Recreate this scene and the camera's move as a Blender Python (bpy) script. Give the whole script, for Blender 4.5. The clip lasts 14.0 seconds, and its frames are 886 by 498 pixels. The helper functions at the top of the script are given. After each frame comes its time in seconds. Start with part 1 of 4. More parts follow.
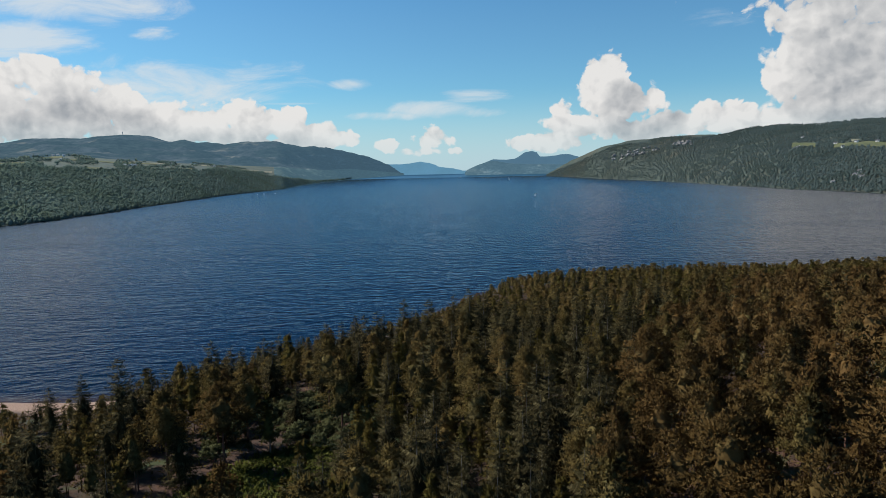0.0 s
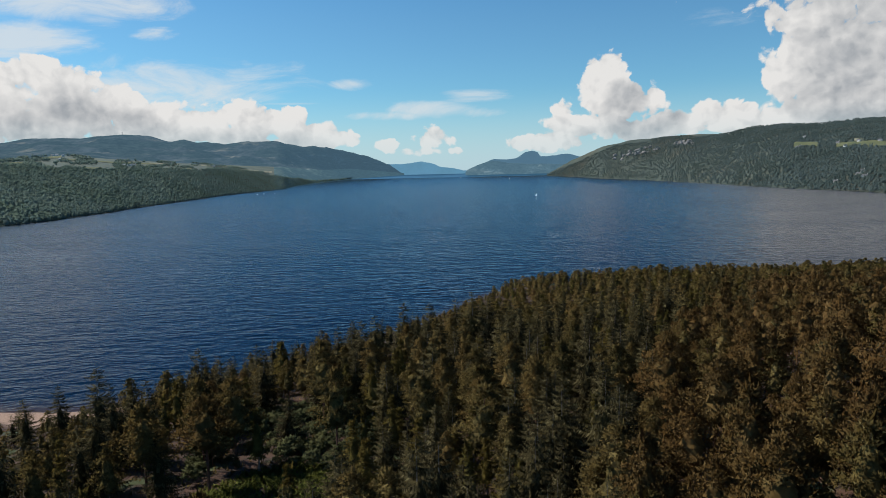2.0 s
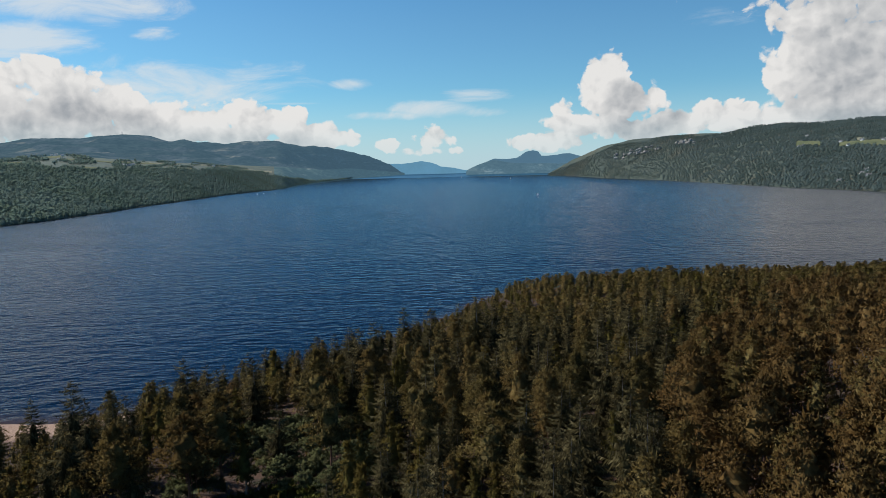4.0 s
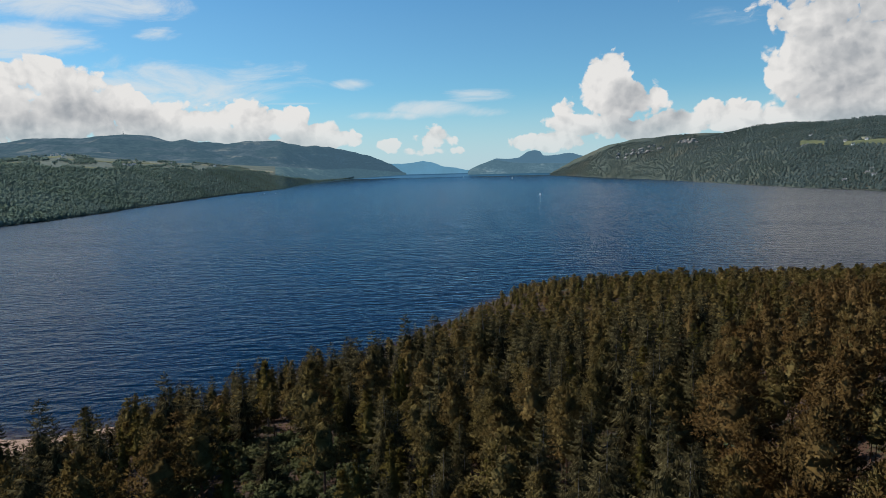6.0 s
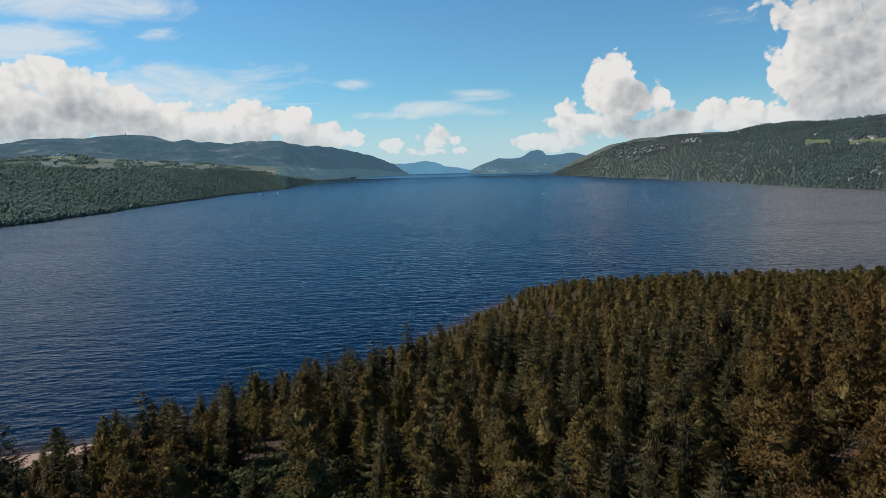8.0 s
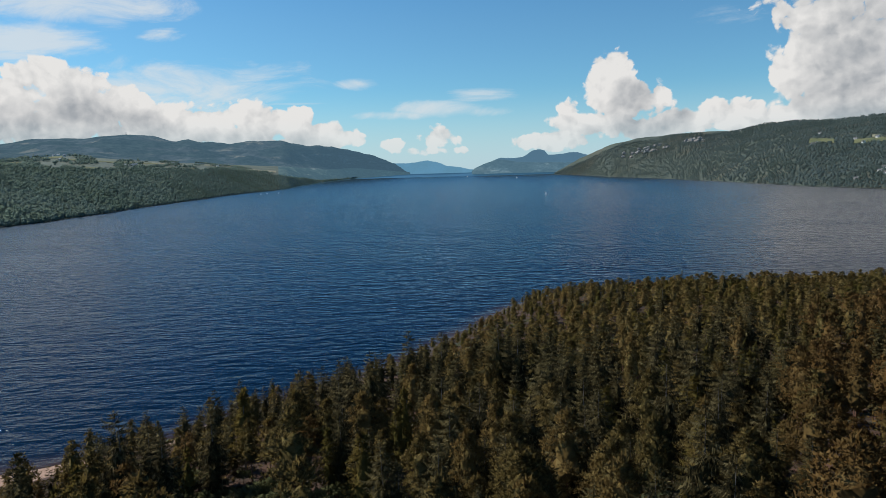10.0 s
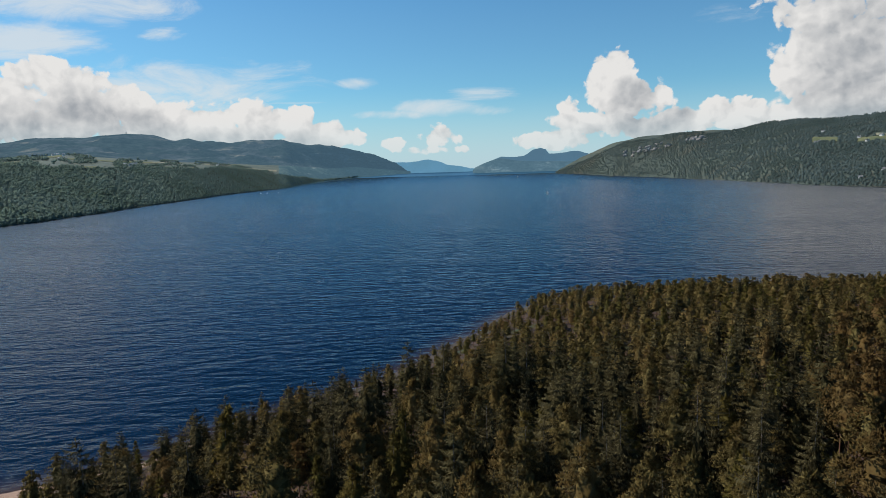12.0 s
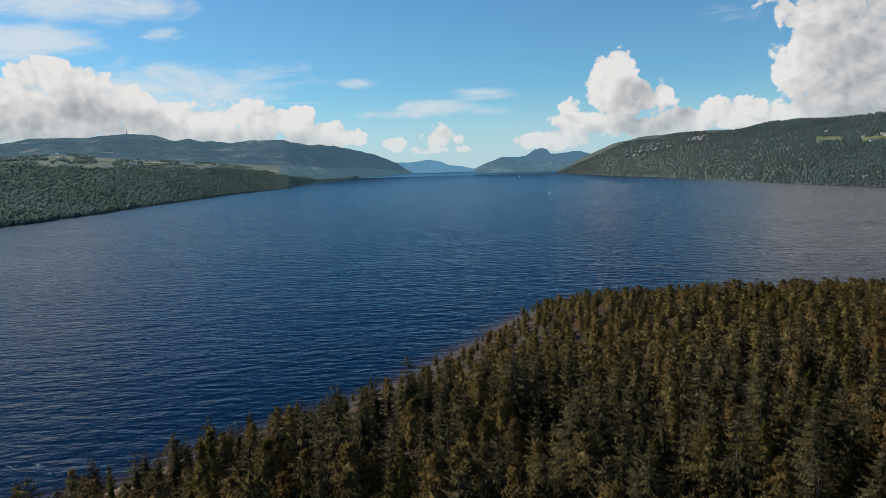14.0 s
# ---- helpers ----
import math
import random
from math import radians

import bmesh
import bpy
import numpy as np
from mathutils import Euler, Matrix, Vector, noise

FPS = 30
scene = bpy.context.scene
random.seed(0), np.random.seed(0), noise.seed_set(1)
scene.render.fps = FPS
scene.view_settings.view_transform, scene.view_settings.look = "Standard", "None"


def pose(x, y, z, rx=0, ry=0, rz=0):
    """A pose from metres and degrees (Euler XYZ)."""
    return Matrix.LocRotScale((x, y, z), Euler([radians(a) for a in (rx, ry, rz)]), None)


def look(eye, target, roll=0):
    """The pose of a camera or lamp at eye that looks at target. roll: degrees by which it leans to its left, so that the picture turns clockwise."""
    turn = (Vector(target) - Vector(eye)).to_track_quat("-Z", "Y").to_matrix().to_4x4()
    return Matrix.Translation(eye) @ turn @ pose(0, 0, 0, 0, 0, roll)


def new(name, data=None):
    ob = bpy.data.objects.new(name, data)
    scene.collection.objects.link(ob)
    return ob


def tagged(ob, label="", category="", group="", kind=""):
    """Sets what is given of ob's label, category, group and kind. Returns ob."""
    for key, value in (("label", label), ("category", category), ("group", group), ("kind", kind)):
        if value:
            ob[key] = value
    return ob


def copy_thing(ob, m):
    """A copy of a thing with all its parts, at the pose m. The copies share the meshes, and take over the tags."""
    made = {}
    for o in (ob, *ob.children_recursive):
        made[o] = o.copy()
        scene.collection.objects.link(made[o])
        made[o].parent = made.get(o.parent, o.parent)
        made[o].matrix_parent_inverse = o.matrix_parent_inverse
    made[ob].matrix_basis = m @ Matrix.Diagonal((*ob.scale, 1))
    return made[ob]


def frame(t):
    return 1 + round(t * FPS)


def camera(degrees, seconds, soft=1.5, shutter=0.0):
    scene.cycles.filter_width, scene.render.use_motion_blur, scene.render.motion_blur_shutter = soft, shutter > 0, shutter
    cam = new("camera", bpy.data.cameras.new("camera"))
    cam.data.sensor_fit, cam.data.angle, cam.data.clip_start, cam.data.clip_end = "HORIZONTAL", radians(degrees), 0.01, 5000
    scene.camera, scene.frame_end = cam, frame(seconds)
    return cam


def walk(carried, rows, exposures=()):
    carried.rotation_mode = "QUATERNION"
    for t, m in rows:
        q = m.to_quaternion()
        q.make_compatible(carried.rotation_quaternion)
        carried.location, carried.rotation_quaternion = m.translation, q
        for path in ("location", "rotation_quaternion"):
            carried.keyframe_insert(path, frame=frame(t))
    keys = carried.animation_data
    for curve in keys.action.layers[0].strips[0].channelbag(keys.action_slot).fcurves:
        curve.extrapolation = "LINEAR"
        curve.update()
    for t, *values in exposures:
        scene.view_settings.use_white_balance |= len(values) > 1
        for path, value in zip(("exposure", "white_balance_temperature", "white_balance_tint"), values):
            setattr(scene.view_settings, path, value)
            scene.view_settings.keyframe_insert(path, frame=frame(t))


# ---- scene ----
cam = camera(70, 14.0, soft=0.8)
PATH = [
    (0.0, (0.82, 4.2, 67.95), (0.872, 6.185, 67.707), -1.2),
    (1.5, (0.77, 11.35, 67.42), (0.821, 13.335, 67.177), -1.23),
    (3.0, (0.63, 18.65, 66.98), (0.68, 20.635, 66.736), -1.27),
    (6.5, (0.04, 38.15, 65.92), (0.082, 40.135, 65.676), -1.34),
    (7.5, (-0.14, 43.9, 65.68), (-0.102, 45.885, 65.436), -1.38),
    (11.0, (-0.54, 64.5, 64.88), (-0.51, 66.485, 64.634), -1.5),
    (12.5, (-0.6, 73.2, 64.78), (-0.572, 75.185, 64.532), -1.53),
    (14.0, (-0.68, 81.9, 64.66), (-0.655, 83.885, 64.413), -1.55),
]
walk(cam, [(t, look(eye, target, roll)) for t, eye, target, roll in PATH], [(0.0, 0.0), (14.0, 0.0)])

# ---- world, sun ----
SUN_AZ, SUN_EL = -68.0, 49.0     # degrees: left of straight ahead, above the horizon
SKY = 0.1
VIEW = (0.0, 40.0, 65.8)


class Graph:
    """Short forms for building node trees."""

    def __init__(self, tree):
        self.tree = tree

    def node(self, kind, values=()):
        n = self.tree.nodes.new(kind)
        for key, value in dict(values).items():
            self.put(n.inputs[key], value)
        return n

    def put(self, socket, value):
        if isinstance(value, bpy.types.NodeSocket):
            self.tree.links.new(value, socket)
        else:
            socket.default_value = value

    def math(self, op, a, b=0.0, c=0.0, clamp=False):
        n = self.node("ShaderNodeMath", {0: a, 1: b, 2: c})
        n.operation, n.use_clamp = op, clamp
        return n.outputs[0]

    def ramp(self, value, low, high, a=0.0, b=1.0, smooth=True):
        n = self.node("ShaderNodeMapRange", {0: value, 1: low, 2: high, 3: a, 4: b})
        n.interpolation_type = "SMOOTHSTEP" if smooth else "LINEAR"
        return n.outputs[0]

    def mix(self, fac, a, b, blend="MIX"):
        n = self.node("ShaderNodeMix")
        n.data_type, n.blend_type = "RGBA", blend
        for i, value in ((0, fac), (6, a), (7, b)):
            self.put(n.inputs[i], value)
        return n.outputs[2]

    def noise(self, vector, scale, detail=4.0, rough=0.55, distort=0.0):
        n = self.node("ShaderNodeTexNoise", {"Vector": vector, "Scale": scale, "Detail": detail, "Roughness": rough, "Distortion": distort})
        return n.outputs[0]

    def scaled(self, vector, scale, rot=(0, 0, 0)):
        n = self.node("ShaderNodeMapping", {"Vector": vector, "Scale": scale, "Rotation": rot})
        return n.outputs[0]


# Clouds: bearing and rise of each heap (run over 1), its half width and half height, its weight.
# The last left and last tower heap are unseen, added for the water to reflect.
LEFT_HEAPS = [
    (-0.582, 0.150, 0.037, 0.027, 1.35), (-0.533, 0.131, 0.049, 0.029, 1.3), (-0.624, 0.116, 0.054, 0.030, 1.4), (-0.483, 0.111, 0.045, 0.027, 1.3), (-0.558, 0.089, 0.098, 0.034, 1.3),
    (-0.395, 0.083, 0.076, 0.027, 1.1), (-0.309, 0.088, 0.067, 0.025, 1.1), (-0.235, 0.080, 0.052, 0.023, 1.1), (-0.171, 0.060, 0.040, 0.017, 1.15), (-0.34, 0.064, 0.18, 0.013, 1.2), (-0.2, 0.048, 0.09, 0.011, 1.15), (-0.126, 0.053, 0.030, 0.013, 1.0),
    (-0.718, 0.106, 0.080, 0.054, 1.2), (-0.058, 0.043, 0.021, 0.012, 0.8), (0.015, 0.050, 0.030, 0.017, 1.0), (0.004, 0.031, 0.054, 0.009, 0.8), (-0.9, 0.43, 0.35, 0.09, 1.3),
]
RIGHT_HEAPS = [
    (0.144, 0.041, 0.018, 0.012, 0.9), (0.203, 0.043, 0.038, 0.015, 1.15), (0.215, 0.086, 0.018, 0.020, 0.9), (0.283, 0.152, 0.034, 0.022, 1.1), (0.275, 0.126, 0.041, 0.020, 1.0),
    (0.298, 0.100, 0.052, 0.027, 1.2), (0.354, 0.113, 0.016, 0.024, 1.0), (0.252, 0.066, 0.055, 0.018, 1.15), (0.322, 0.056, 0.050, 0.016, 1.15), (0.443, 0.082, 0.030, 0.015, 1.0),
    (0.395, 0.064, 0.050, 0.018, 1.15), (0.493, 0.074, 0.055, 0.022, 1.2), (0.565, 0.068, 0.080, 0.025, 1.1), (0.673, 0.072, 0.089, 0.032, 1.2),
]
TOWER_HEAPS = [
    (0.615, 0.228, 0.067, 0.054, 1.2), (0.591, 0.177, 0.046, 0.036, 1.1), (0.550, 0.133, 0.029, 0.029, 1.0), (0.651, 0.142, 0.089, 0.067, 1.3), (0.764, 0.195, 0.116, 0.116, 1.4),
    (0.80, 0.44, 0.27, 0.18, 1.3),
]
HEAPS = LEFT_HEAPS + RIGHT_HEAPS + TOWER_HEAPS
WISPS = [
    (0.080, 0.113, 0.045, 0.008, 1.2), (0.010, 0.095, 0.058, 0.010, 1.2), (-0.056, 0.086, 0.058, 0.006, 1.1), (0.093, 0.089, 0.034, 0.007, 1.0), (-0.109, 0.134, 0.025, 0.007, 1.0),
    (-0.398, 0.211, 0.029, 0.009, 1.1), (-0.265, 0.166, 0.013, 0.007, 0.6), (-0.517, 0.256, 0.112, 0.018, 1.4), (-0.468, 0.234, 0.037, 0.010, 1.2), (-0.601, 0.208, 0.080, 0.023, 1.3),
    (-0.629, 0.186, 0.054, 0.009, 1.0), (0.457, 0.224, 0.062, 0.021, 0.3), (-0.208, 0.107, 0.054, 0.002, 0.8), (-0.391, 0.137, 0.143, 0.029, 1.3), (-0.281, 0.118, 0.054, 0.009, 1.2),
]


def bend(b, r):
    n = math.sqrt(b * b + 1 + r * r)
    return b / (n + 1), r / (n + 1), 1 / (n + 1)


def build_sky():
    world = bpy.data.worlds.new("world")
    scene.world = world
    world.use_nodes = True
    tree = world.node_tree
    tree.nodes.clear()
    g = Graph(tree)
    out, back = g.node("ShaderNodeOutputWorld"), g.node("ShaderNodeBackground")
    tree.links.new(back.outputs[0], out.inputs[0])
    sky = g.node("ShaderNodeTexSky")
    sky.sky_type, sky.sun_disc, sky.sun_elevation, sky.sun_rotation = "NISHITA", False, radians(SUN_EL), radians(SUN_AZ)
    sky.altitude, sky.air_density, sky.dust_density, sky.ozone_density = 60, 1.0, 0.3, 3.0
    way = g.node("ShaderNodeTexCoord").outputs["Generated"]
    xyz = g.node("ShaderNodeSeparateXYZ", {0: way}).outputs
    deep = g.math("ADD", xyz[1], 1.03)
    u0, v0 = g.math("DIVIDE", xyz[0], deep), g.math("DIVIDE", xyz[2], deep)
    wide = g.noise(way, 2.2, 3.0)
    # the same clouds go on round the sky behind the viewer
    rest = g.math("SUBTRACT", g.ramp(wide, 0.45, 0.75, -0.9, 1.0), g.ramp(xyz[1], -0.2, 0.5, 0.0, 1.6))

    def heaps(u, v, rows):
        total = None
        for row in rows:
            cu, cv, k = bend(row[0], row[1])
            du = g.math("MULTIPLY_ADD", u, 1 / (row[2] * k), -cu / (row[2] * k))
            dv = g.math("MULTIPLY_ADD", v, 1 / (row[3] * k), -cv / (row[3] * k))
            off = g.math("MULTIPLY_ADD", du, du, g.math("MULTIPLY", dv, dv))
            one = g.math("MULTIPLY_ADD", off, -0.5, row[4])
            total = one if total is None else g.math("SMOOTH_MAX", total, one, 0.15)
        return g.math("MAXIMUM", total, -1.0)

    def puffs(flat, scale, smooth):
        n = g.node("ShaderNodeTexVoronoi")
        n.voronoi_dimensions, n.feature = "2D", "SMOOTH_F1"
        for key, value in (("Vector", flat), ("Scale", scale), ("Smoothness", smooth)):
            g.put(n.inputs[key], value)
        return g.math("SUBTRACT", 0.42, n.outputs["Distance"])

    def billows(du, dv):
        """Rounded heads upon rounded heads."""
        flat = g.node("ShaderNodeCombineXYZ", {0: g.math("ADD", u0, du), 1: g.math("ADD", v0, dv), 2: 0.0}).outputs[0]
        bent = g.node("ShaderNodeTexNoise", {"Vector": flat, "Scale": 38.0, "Detail": 5.0, "Roughness": 0.6}).outputs[1]
        shift = g.node("ShaderNodeVectorMath", {0: bent, 1: (0.5, 0.5, 0.5)})
        shift.operation = "SUBTRACT"
        moved = g.node("ShaderNodeVectorMath", {0: shift.outputs[0], 1: (0.022, 0.018, 0.0), 2: flat})
        moved.operation = "MULTIPLY_ADD"
        flat = moved.outputs[0]
        total = g.math("MULTIPLY", puffs(flat, 26.0, 0.5), 0.75)
        total = g.math("MULTIPLY_ADD", puffs(flat, 62.0, 0.35), 0.6, total)
        total = g.math("MULTIPLY_ADD", puffs(flat, 150.0, 0.25), 0.42, total)
        return g.math("MULTIPLY_ADD", g.math("SUBTRACT", g.noise(flat, 90.0, 6.0, 0.65), 0.5), 0.7, total)

    bulk = g.math("MAXIMUM", heaps(u0, v0, HEAPS), rest)
    toward = heaps(g.math("ADD", u0, -0.016), g.math("ADD", v0, 0.020), HEAPS)
    here = billows(0.0, 0.0)
    dense = g.math("ADD", bulk, here)
    cover = g.ramp(dense, 0.48, 0.7)
    # heads that face the sun are white, the sides away from it and the deep bellies grey
    facing_sun = g.math("SUBTRACT", here, billows(-0.005, 0.007))
    shade = g.ramp(g.math("MULTIPLY_ADD", here, 0.35, toward), 0.0, 1.35)
    light = g.math("MULTIPLY_ADD", facing_sun, 0.65, g.math("MULTIPLY_ADD", shade, -0.7, 1.0), clamp=True)
    tone = g.mix(light, (3.5, 3.75, 4.05, 1), (7.9, 7.8, 7.65, 1))
    flat = g.node("ShaderNodeCombineXYZ", {0: u0, 1: v0, 2: 0.0}).outputs[0]
    streaks = g.noise(g.scaled(flat, (14.0, 42.0, 1.0), (0, 0, 0.12)), 1.0, 8.0, 0.65, 0.6)
    thin = g.math("MULTIPLY_ADD", g.math("SUBTRACT", streaks, 0.5), 4.5, heaps(u0, v0, WISPS))
    veil = g.math("MULTIPLY", g.ramp(thin, 0.1, 1.7), 0.8)
    # pale air low over the horizon
    pale = g.ramp(g.math("ABSOLUTE", xyz[2]), 0.0, 0.13, 0.75, 0.0)
    colour = g.mix(1.0, sky.outputs[0], g.mix(g.ramp(xyz[2], 0.2, 0.42), (0.60, 1.0, 1.12, 1), (0.38, 0.92, 1.18, 1)), "MULTIPLY")
    colour = g.mix(pale, colour, (5.0, 6.5, 7.6, 1))
    colour = g.mix(veil, colour, (6.9, 7.4, 7.7, 1))
    colour = g.mix(g.math("MULTIPLY", cover, g.ramp(xyz[2], 0.0, 0.09, 0.55, 1.0)), colour, tone)
    g.put(back.inputs[0], colour)
    back.inputs[1].default_value = SKY
    world.cycles.sampling_method = "MANUAL"
    world.cycles.sample_map_resolution = 1024


build_sky()
sun_data = bpy.data.lights.new("sun", "SUN")
sun_data.energy, sun_data.angle, sun_data.color = 5.0, radians(0.6), (1.0, 0.94, 0.85)
sun = new("sun", sun_data)
sun_way = Vector((math.sin(radians(SUN_AZ)) * math.cos(radians(SUN_EL)), math.cos(radians(SUN_AZ)) * math.cos(radians(SUN_EL)), math.sin(radians(SUN_EL))))
sun.matrix_basis = look(sun_way * 900, (0, 0, 0))


# ---- materials ----
def material(name):
    m = bpy.data.materials.new(name)
    m.use_nodes = True
    m.node_tree.nodes.clear()
    g = Graph(m.node_tree)
    out = g.node("ShaderNodeOutputMaterial")
    shader = g.node("ShaderNodeBsdfPrincipled")
    g.tree.links.new(shader.outputs[0], out.inputs[0])
    geo = g.node("ShaderNodeNewGeometry").outputs
    return m, g, shader, geo


def foliage(name, dark, light, patch=(0.1, 0.09, 0.03), amount=0.35, size=0.12, shine=0.02, tips=None):
    """Leaves and needles: tint by the tree, grain by the twig, a little light through them."""
    m, g, shader, geo = material(name)
    own = g.node("ShaderNodeAttribute")
    own.attribute_name = "tint"
    by_tree = g.math("FRACT", g.math("ADD", own.outputs["Fac"], g.node("ShaderNodeObjectInfo").outputs["Random"]))
    within = g.noise(geo["Position"], size * 5, 3.0, 0.6)
    grain = geo["Random Per Island"]
    colour = g.mix(g.math("MULTIPLY_ADD", g.math("SUBTRACT", grain, 0.5), 0.5, g.ramp(within, 0.3, 0.7)), (*dark, 1), (*light, 1))
    colour = g.mix(g.math("MULTIPLY", g.ramp(by_tree, 0.3, 1.0), amount), colour, (*patch, 1))
    # random blades made paler, as highlights on the twig tips
    if tips:
        colour = g.mix(g.ramp(grain, 0.6, 1.0, 0.0, 0.8), colour, (*tips, 1))
    far = g.noise(geo["Position"], size * 0.2, 3.0, 0.6)
    colour = g.mix(g.ramp(far, 0.35, 0.7, 0.0, 0.5), colour, g.mix(1.0, colour, (0.55, 0.6, 0.5, 1), "MULTIPLY"))
    g.put(shader.inputs["Base Color"], colour)
    g.put(shader.inputs["Roughness"], g.math("MULTIPLY_ADD", grain, 0.3, 0.55))
    shader.inputs["Specular IOR Level"].default_value = shine
    mark = g.node("ShaderNodeAttribute")
    mark.attribute_name = "outward"
    turn = g.node("ShaderNodeVectorTransform", {0: mark.outputs["Vector"]})
    turn.vector_type, turn.convert_from, turn.convert_to = "NORMAL", "OBJECT", "WORLD"
    g.put(shader.inputs["Normal"], turn.outputs[0])
    thin = g.node("ShaderNodeBsdfTranslucent", {0: colour, "Normal": turn.outputs[0]})
    blend = g.node("ShaderNodeMixShader", {0: 0.32})
    g.tree.links.new(shader.outputs[0], blend.inputs[1])
    g.tree.links.new(thin.outputs[0], blend.inputs[2])
    g.tree.links.new(blend.outputs[0], g.tree.nodes["Material Output"].inputs[0])
    return m


def surface(name, a, b, scale, rough=0.9, bump=0.0, third=None, third_at=(0.5, 0.7), third_scale=None, spec=0.3):
    """A matt surface of two mixed tones and patches of a third, with fine relief."""
    m, g, shader, geo = material(name)
    where = geo["Position"]
    colour = g.mix(g.ramp(g.noise(where, scale, 6.0, 0.6), 0.32, 0.68), (*a, 1), (*b, 1))
    if third:
        colour = g.mix(g.ramp(g.noise(where, third_scale or scale * 0.2, 4.0, 0.6), *third_at), colour, (*third, 1))
    fine = g.noise(where, scale * 9, 3.0, 0.6)
    colour = g.mix(g.ramp(fine, 0.3, 0.7, 0.0, 0.35), colour, g.mix(1.0, colour, (0.5, 0.5, 0.5, 1), "MULTIPLY"))
    g.put(shader.inputs["Base Color"], colour)
    shader.inputs["Roughness"].default_value = rough
    shader.inputs["Specular IOR Level"].default_value = spec
    if bump:
        tip = g.node("ShaderNodeBump", {"Strength": 0.8, "Distance": bump, "Height": fine})
        g.put(shader.inputs["Normal"], tip.outputs[0])
    return m


def backdrop(name, base, airlight, pale=None, haze_deepens=False):
    """Far hills and water, with the haze painted in as bluish colour and glow."""
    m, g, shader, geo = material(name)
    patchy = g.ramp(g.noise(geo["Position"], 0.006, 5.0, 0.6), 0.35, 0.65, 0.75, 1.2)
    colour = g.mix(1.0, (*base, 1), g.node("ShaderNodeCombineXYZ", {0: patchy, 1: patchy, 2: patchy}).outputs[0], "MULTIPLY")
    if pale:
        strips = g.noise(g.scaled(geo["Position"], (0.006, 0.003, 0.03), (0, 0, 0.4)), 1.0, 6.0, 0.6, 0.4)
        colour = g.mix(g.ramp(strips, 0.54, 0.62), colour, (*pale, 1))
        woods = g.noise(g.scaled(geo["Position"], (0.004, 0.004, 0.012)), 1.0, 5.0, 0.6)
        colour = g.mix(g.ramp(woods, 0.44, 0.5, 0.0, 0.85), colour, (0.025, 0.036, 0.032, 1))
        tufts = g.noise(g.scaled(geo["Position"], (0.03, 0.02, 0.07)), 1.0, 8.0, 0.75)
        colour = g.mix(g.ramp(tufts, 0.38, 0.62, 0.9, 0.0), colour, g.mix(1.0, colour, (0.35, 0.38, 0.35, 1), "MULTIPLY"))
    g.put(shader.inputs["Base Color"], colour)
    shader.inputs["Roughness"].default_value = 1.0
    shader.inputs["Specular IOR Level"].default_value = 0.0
    shader.inputs["Emission Color"].default_value = (*airlight, 1)
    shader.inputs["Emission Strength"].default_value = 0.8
    # the painted haze glows stronger with distance
    if haze_deepens:
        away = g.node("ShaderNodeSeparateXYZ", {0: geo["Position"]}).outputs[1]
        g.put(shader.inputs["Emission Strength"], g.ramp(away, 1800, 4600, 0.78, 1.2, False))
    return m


def water_material():
    m, g, shader, geo = material("loch_water")
    where = geo["Position"]
    swell = g.noise(g.scaled(where, (0.07, 0.15, 0.1), (0, 0, radians(-7))), 1.0, 2.0, 0.5, 0.4)
    chop = g.noise(g.scaled(where, (0.16, 0.34, 0.1), (0, 0, radians(-10))), 1.0, 3.0, 0.55, 0.3)
    ripple = g.noise(g.scaled(where, (0.9, 2.6, 0.1), (0, 0, radians(6))), 1.0, 3.0, 0.6)
    gust = g.noise(g.scaled(where, (0.004, 0.012, 0.01)), 1.0, 4.0, 0.6)
    height = g.math("ADD", g.math("MULTIPLY", swell, 1.0), g.math("MULTIPLY_ADD", chop, 0.62, g.math("MULTIPLY", ripple, 0.05)))
    height = g.math("MULTIPLY", height, g.ramp(gust, 0.3, 0.7, 0.8, 1.15))
    # shading leaned towards the camera's side, so the water reflects higher sky
    height = g.math("MULTIPLY_ADD", g.node("ShaderNodeSeparateXYZ", {0: where}).outputs[1], 0.11, height)
    tip = g.node("ShaderNodeBump", {"Strength": 1.0, "Distance": 1.0, "Height": height})
    depth_mark = g.node("ShaderNodeAttribute")
    depth_mark.attribute_name = "shallow"
    shallow = depth_mark.outputs["Fac"]
    deep = g.mix(g.ramp(gust, 0.3, 0.7), (0.0001, 0.003, 0.0125, 1), (0.0001, 0.004, 0.0165, 1))
    g.put(shader.inputs["Base Color"], g.mix(shallow, deep, (0.045, 0.025, 0.015, 1)))
    g.put(shader.inputs["Normal"], tip.outputs[0])
    shader.inputs["Roughness"].default_value = 0.06
    shader.inputs["IOR"].default_value = 1.33
    shader.inputs["Specular Tint"].default_value = (0.5, 0.88, 1.0, 1)
    shader.inputs["Specular IOR Level"].default_value = 0.42
    return m


